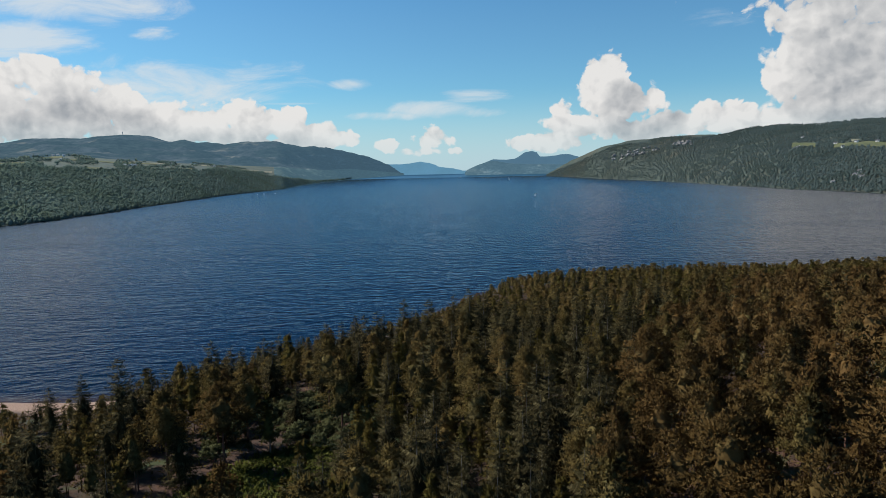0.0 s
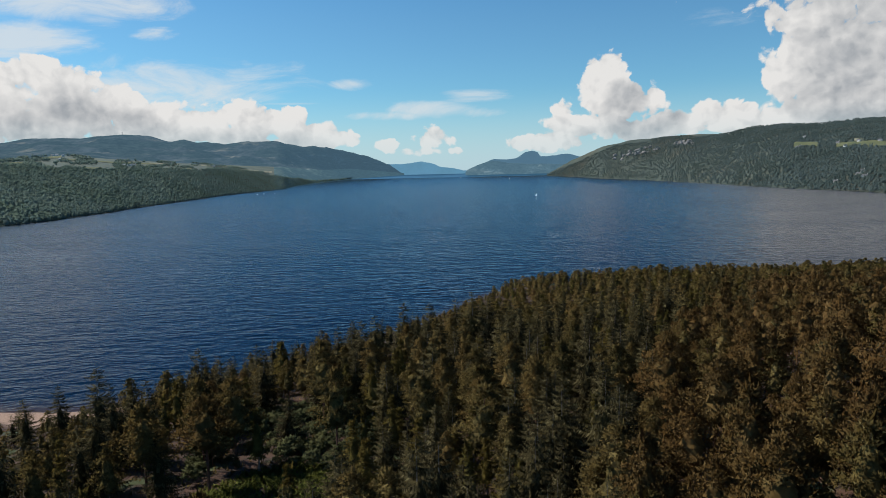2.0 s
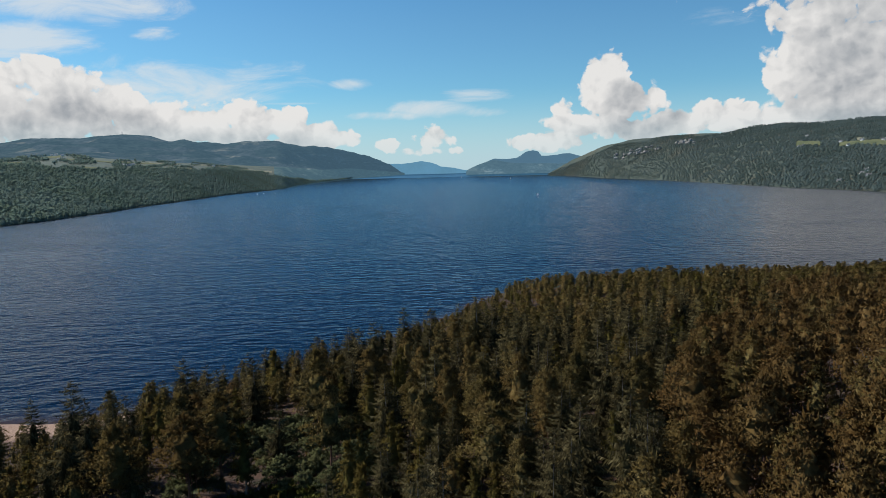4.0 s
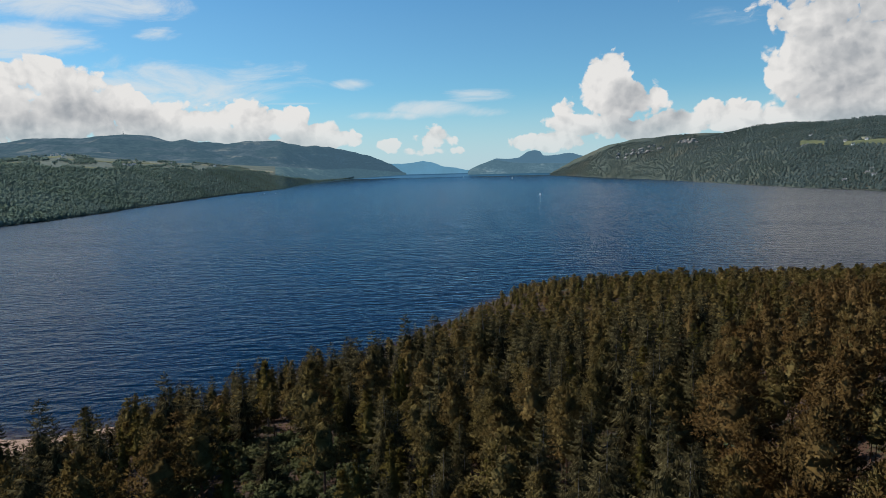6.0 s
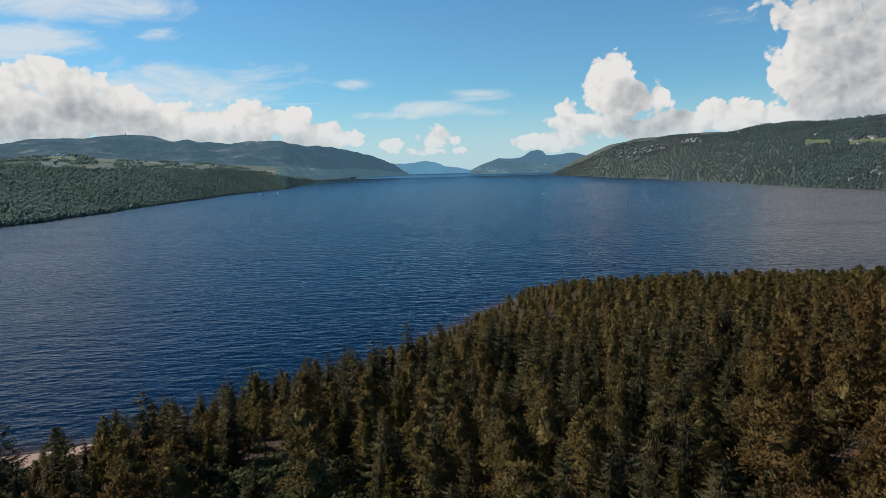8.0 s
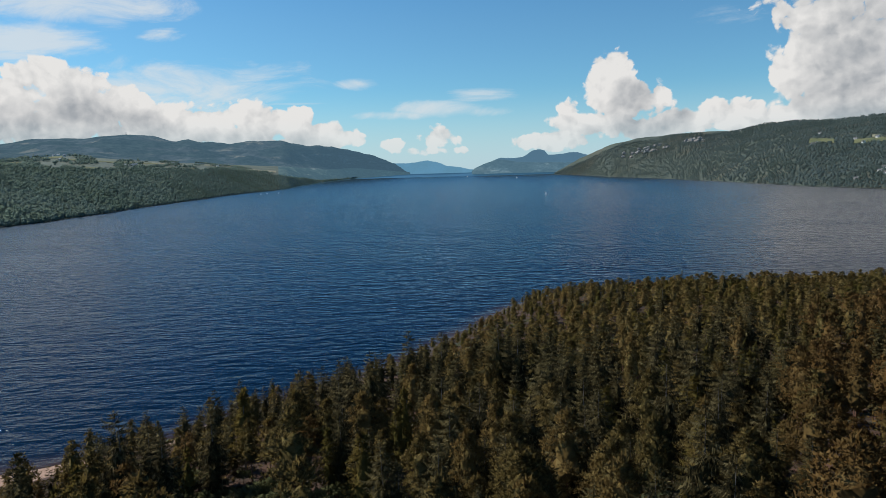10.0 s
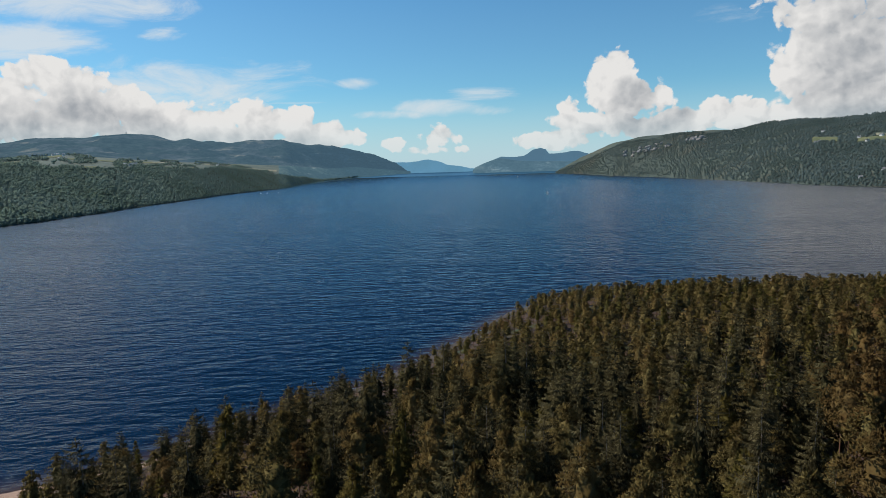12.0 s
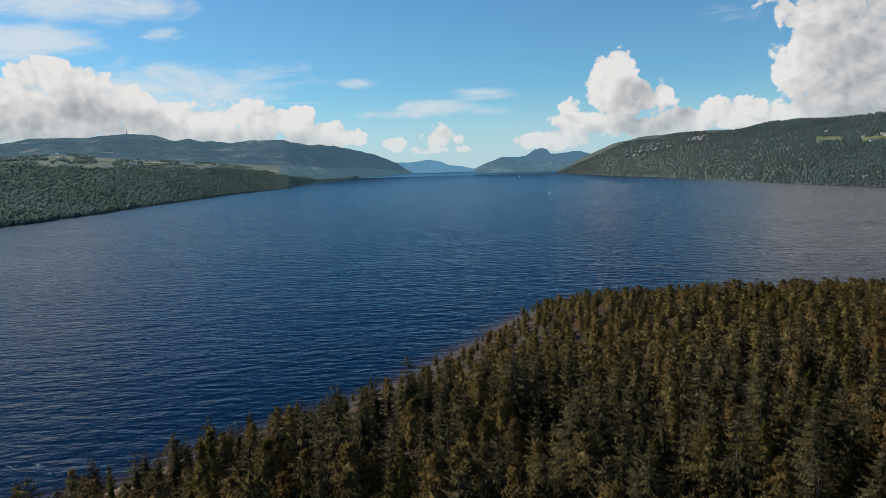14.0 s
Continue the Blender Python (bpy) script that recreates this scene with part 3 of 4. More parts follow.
def trunk_mesh(name, h, r, mat, sides=7, lean=0.0, limbs=0, seed=0):
    """A tapered, slightly bent trunk with a few bare limbs."""
    gen = np.random.default_rng(seed)
    tris = []

    def tube(points, radii):
        ring = np.linspace(0, 2 * np.pi, sides, endpoint=False)
        rows = []
        for p, q in zip(points, radii):
            rows.append(np.stack([p[0] + q * np.cos(ring), p[1] + q * np.sin(ring), np.full(sides, p[2])], -1))
        for a, b in zip(rows[:-1], rows[1:]):
            a2, b2 = np.roll(a, -1, 0), np.roll(b, -1, 0)
            tris.extend(np.stack([a, a2, b], 1))
            tris.extend(np.stack([a2, b2, b], 1))

    z = np.array([-0.5, 0.15, 0.3, 0.55, 0.8, 1.0]) * np.array([1, h, h, h, h, h])
    bend_x, bend_y = np.cumsum(gen.normal(0, 0.012, 6)) * h * 0.5, np.cumsum(gen.normal(0, 0.012, 6)) * h * 0.5
    points = np.stack([bend_x - bend_x[0] + lean * z, bend_y - bend_y[0], z], -1)
    tube(points, r * np.array([1.25, 0.95, 0.82, 0.55, 0.28, 0.05]))
    for _ in range(limbs):
        t = gen.uniform(0.25, 0.7)
        a, n = gen.uniform(0, 2 * np.pi), gen.uniform(0.07, 0.16) * h
        p = np.array([np.interp(t * h, z, points[:, 0]), np.interp(t * h, z, points[:, 1]), t * h])
        tube([p, p + np.array([np.cos(a) * n, np.sin(a) * n, n * gen.uniform(0.1, 0.6)])], [r * 0.22, r * 0.06])
    return soup(name, tris, mat)


def spruce_crown(h, radius, levels, per, stations, base=0.1, seed=0, droop=0.3, power=0.8):
    """Whorls of drooping boughs with upturned tips: along every bough pairs of side twigs. Places and facings."""
    gen = np.random.default_rng(seed)
    out, ways = [], []
    for i in range(levels):
        t = (i + 0.5) / levels
        z0 = h * (base + (0.985 - base) * t ** 0.92)
        reach = radius * (1 - t) ** power * (0.8 + 0.4 * gen.random()) + 0.4
        n = max(4, int(per * (0.5 + 0.5 * (1 - t))))
        turn0 = gen.uniform(0, 6.28)
        for j in range(n):
            a = turn0 + 6.283 * (j + gen.uniform(-0.35, 0.35)) / n
            if gen.random() < 0.08:
                continue
            L = reach * gen.uniform(0.6, 1.18)
            z = z0 + gen.uniform(-0.5, 0.5) * h / levels
            m = max(3, int(round(stations * (0.35 + 0.65 * L / radius))))
            s = (np.arange(m) + 0.6) / m
            drop = droop * gen.uniform(0.5, 1.5) * (1.1 - 0.9 * t)
            lift = gen.uniform(0.1, 0.3)
            p = np.stack([s * L, 0 * s, z - drop * L * s + lift * L * s ** 3], -1)
            step = L / m
            twig = (0.34 * L * (1 - s) ** 0.7 * np.clip(s * 4, 0.3, 1) + 0.16)[:, None] * gen.uniform(0.65, 1.25, (m, 2))
            for side in (0, 1):
                w = twig[:, side]
                tip = p + np.stack([0.6 * w, (1 - 2 * side) * 0.7 * w, -w * gen.uniform(0.35, 1.0, m)], -1)
                half = np.array([step * 0.46, 0, 0.0])
                tri = np.stack([p - half, p + half + np.array([0, 0, 0.03]), tip], 1)
                up = np.stack([np.full(m, 0.55), (1 - 2 * side) * np.full(m, 0.3), np.full(m, 0.85)], -1) + gen.normal(0, 0.3, (m, 3))
                out.append(turned(tri, a))
                ways.append(turned(up, a))
            end = p[-1]
            tri = np.array([[end - [0.2 * step, 0.1, 0], end + [-0.2 * step, 0.1, 0], end + [0.2 * L * 0.5 + 0.2, 0, 0.05 * L]]])
            out.append(turned(tri, a))
            ways.append(turned(np.array([[0.6, 0, 0.8]]), a))
    top = np.array([[(-0.09, 0, h * 0.93), (0.09, 0, h * 0.93), (0, 0, h * 1.02)], [(0, -0.09, h * 0.93), (0, 0.09, h * 0.93), (0, 0, h * 1.02)]])
    core = core_tris(h, base, radius, power, 0.3, 7, seed, 0.7)
    tris = np.concatenate(out + [top, core])
    return tris, crown_facings(np.concatenate(ways + [np.tile((0, 0, 1.0), (2, 1))]), core)


def puff_crown(h, radius, puffs, blades, base, seed, size, point, puff=0.95, width=0.32, flat=0.8, core=0.46):
    """A crown of needle puffs at the ends of upturned boughs, round a leader. Places and facings."""
    gen = np.random.default_rng(seed)
    t = np.sort((np.arange(puffs) + gen.random(puffs)) / puffs) ** 1.1
    a = np.arange(puffs) * 2.399 + gen.normal(0, 0.35, puffs)
    r = radius * (1 - t) ** point * np.clip(0.7 + 1.6 * t, 0, 1) * np.where(gen.random(puffs) < 0.8, gen.uniform(0.7, 1.08, puffs), gen.uniform(0.1, 0.6, puffs))
    z = h * (base + (0.95 - base) * t) + 0.12 * r + gen.normal(0, 0.02 * h, puffs)
    middle = np.stack([r * np.cos(a), r * np.sin(a), z], -1)
    big = puff * gen.uniform(0.7, 1.3, puffs) * (1.15 - 0.5 * t)
    way = gen.normal(0, 1, (puffs, blades, 3))
    way[..., 2] = np.where(way[..., 2] < -0.5, -way[..., 2], way[..., 2])
    way /= np.linalg.norm(way, axis=-1, keepdims=True)
    c = middle[:, None, :] + way * (big[:, None] * gen.uniform(0.3, 1.0, (puffs, blades)) ** 0.6)[..., None] * (1, 1, flat)
    grow = way + np.array([0, 0, 0.55]) + gen.normal(0, 0.35, way.shape)
    grow /= np.linalg.norm(grow, axis=-1, keepdims=True)
    across = np.cross(grow, gen.normal(0, 1, way.shape))
    across /= np.linalg.norm(across, axis=-1, keepdims=True) + 1e-9
    length = size * gen.uniform(0.6, 1.3, (puffs, blades, 1))
    tris = np.stack([c - across * length * width, c + across * length * width, c + grow * length], 2).reshape(-1, 3, 3)
    out = np.stack([np.cos(a), np.sin(a), np.full(puffs, 0.5)], -1)
    faces = (0.75 * way + 0.55 * out[:, None, :] + np.array([0, 0, 0.5]) + gen.normal(0, 0.12, way.shape)).reshape(-1, 3)
    lead = tuft_tris(np.array([[0, 0, h * 0.93]] * 3), np.array([[0, 0, 1.0]] * 3), np.array([h * 0.09] * 3), 3, gen, 0.22, 0.14)
    body = core_tris(h, base, radius, point, core, 7, seed, 0.72)
    faces = np.concatenate([faces, np.tile((0, 0, 1.0), (len(lead), 1))])
    return np.concatenate([tris, lead, body]), crown_facings(faces, body)


def leafy_crown(h, radius, puffs, blades, base, seed, size, puff=0.6):
    """A broad bushy crown in lobes of small leaves. Places and facings."""
    gen = np.random.default_rng(seed)
    way = gen.normal(0, 1, (puffs, 3))
    way[:, 2] = np.abs(way[:, 2])
    way /= np.linalg.norm(way, axis=1, keepdims=True)
    middle = way * (radius, radius, h * (1 - base) * 0.5) * gen.uniform(0.5, 0.9, (puffs, 1)) + (0, 0, h * (base + (1 - base) * 0.42))
    out = gen.normal(0, 1, (puffs, blades, 3))
    out[..., 2] = np.abs(out[..., 2]) - 0.2
    out /= np.linalg.norm(out, axis=-1, keepdims=True)
    c = (middle[:, None, :] + out * puff * gen.uniform(0.5, 1.0, (puffs, blades, 1))).reshape(-1, 3)
    c[:, 2] = np.maximum(c[:, 2], 0.15)
    tris = tuft_tris(c, out.reshape(-1, 3), np.full(len(c), size), 1, gen, 0.6, 0.4)
    faces = (0.8 * out + 0.5 * way[:, None, :] + np.array([0, 0, 0.4])).reshape(-1, 3) + gen.normal(0, 0.15, (len(c), 3))
    return tris, crown_facings(faces, tris[:0])


def tuft_tris(centres, outs, size, blades, gen, spread_by=0.8, width=0.32):
    """Brushes of pointed blades that stand outwards and upwards from their centres."""
    n = len(centres)
    way = outs[:, None, :] + gen.normal(0, spread_by, (n, blades, 3))
    way /= np.linalg.norm(way, axis=-1, keepdims=True)
    across = np.cross(way, gen.normal(0, 1, (n, blades, 3)))
    across /= np.linalg.norm(across, axis=-1, keepdims=True) + 1e-9
    length = size[:, None, None] * gen.uniform(0.6, 1.25, (n, blades, 1))
    c = centres[:, None, :] + gen.normal(0, 0.18, (n, blades, 3)) * size[:, None, None]
    w = across * length * width
    return np.stack([c - w, c + w, c + way * length], 2).reshape(-1, 3, 3)


def core_tris(h, base, radius, point, share, sides=8, seed=0, top=0.86):
    """The close inner twigs of a crown: a lumpy tapered body."""
    gen = np.random.default_rng(seed)
    rows = []
    steps = np.linspace(0, 1, 10)
    for k, t in enumerate(steps):
        r = radius * share * (1 - t * top) ** point * min(1.0, 0.5 + 2.5 * t) * (k < 9)
        a = np.linspace(0, 2 * np.pi, sides, endpoint=False) + 0.4 * k
        r = r * gen.uniform(0.75, 1.2, sides)
        z = h * (base + (0.97 - base) * t * top) + gen.normal(0, 0.012 * h, sides) * (k < 9)
        rows.append(np.stack([r * np.cos(a), r * np.sin(a), z], -1))
    out = []
    for a, b in zip(rows[:-1], rows[1:]):
        a2, b2 = np.roll(a, -1, 0), np.roll(b, -1, 0)
        out += [np.stack([a, a2, b], 1), np.stack([a2, b2, b], 1)]
    return np.concatenate(out)


def rounded(body, slope=0.6):
    """Facings of a crown's inner body, corner by corner: out from the stem and up."""
    flat = body * (1, 1, 0)
    out = flat / (np.linalg.norm(flat, axis=-1, keepdims=True) + 0.25) + (0, 0, slope)
    return out / np.linalg.norm(out, axis=-1, keepdims=True)


def crown_facings(blades, body):
    blades = blades / np.linalg.norm(blades, axis=1, keepdims=True)
    return np.concatenate([np.repeat(blades[:, None, :], 3, 1), rounded(body)])


def crown_mesh(name, shape, mat):
    return soup(name, shape[0], mat, shape[1])


def tree_kind(name, label, category, crown, bark, h, r, limbs, seed, group):
    """One tree with trunk and crown, kept as the first of its kind."""
    root = tagged(new(name), label, category, group)
    part("trunk", trunk_mesh("trunk", h * 0.96, r, bark, 7, 0, limbs, seed), root)
    part("crown", crown, root)
    return root


KINDS = {}
GROUP = "trees of the near forest"
for i in range(4):
    h = 20.0
    crown = spruce_crown(h, (5.0, 5.4, 4.6, 5.7)[i], (23, 21, 24, 20)[i], 11, 15, 0.06, 11 + i, (0.34, 0.26, 0.45, 0.2)[i], (0.68, 0.6, 0.72, 0.64)[i])
    KINDS["spruce", i] = tree_kind("spruce_tree", "dark green spruce with drooping layered branches in the forest", "tree", crown_mesh("spruce_crown", crown, SPRUCE), GREY_BARK, h, 0.24, 0, i, GROUP)
for i in range(3):
    h = 14.0
    crown = puff_crown(h, (3.3, 2.9, 3.5)[i], 50, 64, (0.42, 0.46, 0.38)[i], 21 + i, 0.31, (0.75, 0.62, 0.65)[i])
    KINDS["pine", i] = tree_kind("pine_tree", "olive green pine with a soft brushy crown in the forest", "tree", crown_mesh("pine_crown", crown, PINE), BARK, h, 0.17, 6, 5 + i, GROUP)
for i in range(3):
    h = 14.0
    crown = puff_crown(h, (3.3, 3.5, 3.0)[i], 50, 64, (0.4, 0.46, 0.42)[i], 31 + i, 0.31, (0.6, 0.55, 0.7)[i])
    KINDS["bronze", i] = tree_kind("pine_tree", "bronze brown pine with dry needles and a red-brown trunk", "tree", crown_mesh("dry_pine_crown", crown, BRONZE), BARK, h, 0.17, 7, 9 + i, GROUP)
for i in range(2):
    KINDS["larch", i] = tree_kind("larch_tree", "yellow-green larch with a narrow feathery crown", "tree", crown_mesh("larch_crown", puff_crown(14.0, (2.7, 2.4)[i], 54, 46, 0.25, 41 + i, 0.31, 0.95, 0.7, 0.3, 0.65), LARCH), GREY_BARK, 14.0, 0.16, 4, 12 + i, GROUP)
KINDS["shrub", 0] = tree_kind("willow_shrub", "pale grey-green bushy scrub beside the clearing", "shrub", crown_mesh("shrub_crown", leafy_crown(4.0, 2.4, 34, 60, 0.0, 51, 0.3), LEAF), GREY_BARK, 3.2, 0.08, 3, 15, "shrubs by the clearing")
KINDS["birch", 0] = tree_kind("birch_tree", "yellow-green broadleaf tree with a pale trunk", "tree", crown_mesh("birch_crown", leafy_crown(11.0, 3.0, 60, 70, 0.15, 52, 0.36, 0.85), LARCH), GREY_BARK, 10.0, 0.12, 5, 16, GROUP)

MID = {
    "spruce": [spruce_crown(20.0, 4.7, 20, 10, 10, 0.08, 61 + i, 0.32, 0.66) for i in range(3)],
    "pine": [puff_crown(14.0, 3.3, 40, 28, 0.42, 71 + i, 0.4, (0.75, 0.9, 0.7, 0.85)[i]) for i in range(4)],
    "bronze": [puff_crown(14.0, 3.4, 40, 28, 0.42, 81 + i, 0.4, (0.6, 0.5, 0.7)[i]) for i in range(3)],
    "larch": [puff_crown(14.0, 2.6, 40, 22, 0.25, 91 + i, 0.42, 0.95, 0.7, 0.3, 0.65) for i in range(2)],
    "shrub": [leafy_crown(4.0, 2.4, 20, 26, 0.0, 95, 0.5)],
    "birch": [leafy_crown(11.0, 3.0, 34, 26, 0.15, 96, 0.6, 0.85)],
}
LOW = {
    "spruce": [spruce_crown(20.0, 4.7, 17, 10, 4, 0.1, 161 + i, 0.32, 0.66) for i in range(3)],
    "pine": [puff_crown(14.0, 3.3, 26, 14, 0.42, 171 + i, 0.6, (0.9, 1.0, 0.8, 0.95)[i]) for i in range(4)],
    "bronze": [puff_crown(14.0, 3.4, 26, 14, 0.42, 181 + i, 0.6, (0.6, 0.5, 0.7)[i]) for i in range(3)],
    "larch": [puff_crown(14.0, 2.6, 28, 12, 0.3, 191 + i, 0.6, 0.95, 0.7, 0.3, 0.65) for i in range(2)],
    "shrub": [leafy_crown(4.0, 2.4, 12, 12, 0.0, 195, 0.7)],
    "birch": [leafy_crown(11.0, 3.0, 20, 14, 0.15, 196, 0.85, 0.85)],
}
FULL_HEIGHT = {"spruce": 20.0, "pine": 14.0, "bronze": 14.0, "larch": 14.0, "shrub": 4.0, "birch": 11.0}

# Trees that stand out: x, y, height of the top over the loch, kind.
HEROES = [
    (-68.7, 143.4, 28.5, "spruce"), (-53, 158.4, 27.3, "spruce"), (-49, 160.5, 25.5, "spruce"), (-20.4, 184.6, 27.4, "spruce"), (-7.2, 211.9, 26.3, "spruce"), (13.8, 201.3, 31.8, "spruce"),
    (-42.4, 192.1, 19.7, "larch"), (50.3, 177.4, 34.5, "spruce"), (26.8, 160.7, 28.8, "spruce"), (77, 268.4, 25.5, "spruce"), (1, 208, 26.2, "spruce"), (18.5, 199, 29, "spruce"),
    (-85.3, 144.7, 22, "spruce"), (-79.5, 147.7, 24, "spruce"), (-65, 150.6, 24, "spruce"), (-45.7, 157.5, 26, "spruce"), (-39.9, 164.8, 26, "spruce"), (-38, 176.3, 24, "larch"),
    (-28, 177, 24, "pine"), (-14.3, 171.6, 25, "pine"), (46.6, 169.2, 27, "larch"), (23.3, 156, 28, "spruce"), (122.5, 273.4, 21, "spruce"), (64.4, 205.3, 28, "spruce"),
    (47, 174, 24, "birch"), (-63.5, 171.5, 20, "spruce"),
]


def clearing(x, y):
    """Open bracken ground: below 1 inside."""
    return ((x + 31 - 0.4 * (y - 114)) / 15) ** 2 + ((y - 114) / 20) ** 2


def plant():
    """All near trees on an uneven grid: kind, place, top."""
    rows = [(k, x, y, top) for x, y, top, k in HEROES]
    step = 5.6
    taken = [(x, y) for x, y, *_ in HEROES]
    for j in range(int((405 - 30) / step)):
        for i in range(int((420 + 190) / step)):
            x = -190 + (i + 0.5 * (j % 2) + rng.uniform(-0.42, 0.42)) * step
            y = 30 + (j + rng.uniform(-0.42, 0.42)) * step
            d = float(inland(x, y))
            ahead = y - 0
            if d < np.interp(x, [-80, -68, -45, 10, 25], [19, 6, 4, 2, 1.5]) or abs(x - 0.04 * y) > 0.78 * ahead + 14 or clearing(x, y) < 1:
                continue
            if (y < 58 or abs(x) > 0.74 * y + 14) and rng.random() < 0.45:
                continue
            open_wood = float(fractal(np.array(x / 30), np.array(y / 30), 2, 31))
            if -42 < x < -14 and 136 < y < 168 and open_wood > -0.05 and rng.random() < 0.75:
                rows.append(("shrub", x, y, float(ground_at(x, y)) + rng.uniform(2.5, 4.5)))
                continue
            if any((x - a) ** 2 + (y - b) ** 2 < 18 for a, b in taken):
                continue
            if y < 215 and open_wood > 0.18 and rng.random() < (0.35 if x < -15 else 0.15):
                continue
            tint = float(fractal(np.array(x / 45), np.array(y / 45), 2, 17))
            brown = x > np.interp(y, [79, 104, 190, 250], [24, 33, 72, 128]) + 10 * tint and y < 262
            p = rng.random()
            if brown:
                kind = "bronze" if p < 0.8 else "pine" if p < 0.97 else "spruce"
            elif y > 235:
                kind = "pine" if p < 0.66 else "larch" if p < 0.95 else "bronze" if p < 0.97 else "spruce"
            elif x < -20 and y < 185:
                kind = "pine" if p < 0.62 else "bronze" if p < 0.7 else "spruce" if p < 0.86 else "larch"
            elif x < 0.35 * (y - 185) and y < 225:
                kind = "pine" if p < 0.32 else "bronze" if p < 0.33 else "spruce" if p < 0.9 else "larch"
            else:
                kind = "spruce" if p < 0.38 else "pine" if p < 0.76 else "larch" if p < 0.985 else "bronze"
            if d < 9 or 1 <= clearing(x, y) < 1.9:
                kind = "shrub" if rng.random() < 0.55 else kind
            tall = {"spruce": 17.5, "pine": 14.0, "bronze": 14.5, "larch": 13.2, "shrub": 3.2, "birch": 10}[kind] * rng.uniform(0.72, 1.18)
            tall *= np.interp(d, [4, 16, 55], [0.4, 0.62, 1.0]) * np.interp(y, [205, 265, 330], [1.0, 0.68, 0.72])
            tall *= 0.7 if x < -70 and y > 120 else 1.0
            rows.append((kind, x, y, float(ground_at(x, y)) + tall))
    for _ in range(110):
        x, y = rng.uniform(-48, -6), rng.uniform(128, 174)
        if clearing(x, y) > 0.8 and float(inland(x, y)) > 14 and fractal(np.array(x / 30), np.array(y / 30), 2, 31) > -0.12:
            rows.append(("shrub", x, y, float(ground_at(x, y)) + rng.uniform(2.0, 4.8)))
    return rows


PLANTS = plant()


def nearness(row):
    """How close the flight comes to a tree while it lies ahead and below."""
    _, x, y, top = row
    ahead = max((66.0 - top) * 2.0, y - 82.0, abs(x) / 0.72)
    return math.hypot(ahead, x) if y > ahead - 9 else 900 - y


order = sorted(range(len(PLANTS)), key=lambda n: (n >= len(HEROES), nearness(PLANTS[n])))
chosen, middle = set(order[:300]), set(order[300:760])
used, joined, stems = set(), {}, []
for n, (kind, x, y, top) in enumerate(PLANTS):
    z = float(ground_at(x, y)) - 0.05
    scale, turn = (top - z) / FULL_HEIGHT[kind], rng.uniform(0, 6.283)
    girth = scale * (rng.uniform(0.85, 1.15) if kind == "spruce" else rng.uniform(0.9, 1.2) * np.interp(y, [215, 260], [1.0, 1.6]))
    if n in chosen:
        variants = [key for key in KINDS if key[0] == kind]
        key = variants[rng.integers(len(variants))]
        m = Matrix.Translation((x, y, z)) @ Matrix.Rotation(turn, 4, "Z") @ Matrix.Diagonal((girth, girth, scale, 1))
        if key in used:
            copy_thing(KINDS[key], m)
        else:
            KINDS[key].matrix_basis = m
            used.add(key)
    else:
        shapes = MID if n in middle else LOW
        which = rng.integers(len(shapes[kind]))
        ring = np.array([(math.cos(a) * 0.16, math.sin(a) * 0.16, -0.4) for a in (0.3, 2.4, 4.5)])
        tip = np.array([0, 0, (top - z) * 0.6])
        stems.append(np.array([(ring[i], ring[(i + 1) % 3], tip) for i in range(3)]) + (x, y, z))
        joined.setdefault(kind, []).append((turned(shapes[kind][which][0], turn) * (girth, girth, scale) + (x, y, z), turned(shapes[kind][which][1], turn), rng.random()))
for key, root in KINDS.items():
    if key not in used:
        for o in (*root.children, root):
            bpy.data.objects.remove(o)
for x, y, top in ((0.0, 133.0, 24.0), (43.0, 86.0, 37.0)):
    z = float(ground_at(x, y))
    snag = tagged(new("dead_pine"), "pale grey dead pine trunk with bare broken limbs", "tree", GROUP)
    snag.matrix_basis = Matrix.Translation((x, y, z - 0.05))
    part("trunk", trunk_mesh("dead_trunk", top - z, 0.22, GREY_BARK, 7, 0.01, 14, int(x) + 70), snag)
MATS = {"spruce": SPRUCE, "pine": PINE, "bronze": BRONZE, "larch": LARCH, "shrub": LEAF, "birch": LEAF}
WORDS = {"spruce": "dark green spruces farther off in the forest", "pine": "olive green pine plantation covering the headland", "bronze": "bronze brown pines farther off in the forest",
         "larch": "yellow-green larches among the pines", "shrub": "grey-green scrub along the shore", "birch": "light green broadleaf trees"}
for kind, pieces in joined.items():
    tagged(new(f"{kind}_wood", soup(f"{kind}_wood", np.concatenate([p for p, _, _ in pieces]), MATS[kind], np.concatenate([f for _, f, _ in pieces]), np.concatenate([np.full(len(p), v) for p, _, v in pieces]))), WORDS[kind], "trees", kind="stuff")
tagged(new("forest_trunks", soup("forest_trunks", np.concatenate(stems), BARK)), "red-brown trunks standing under the forest canopy", "trunks", kind="stuff")


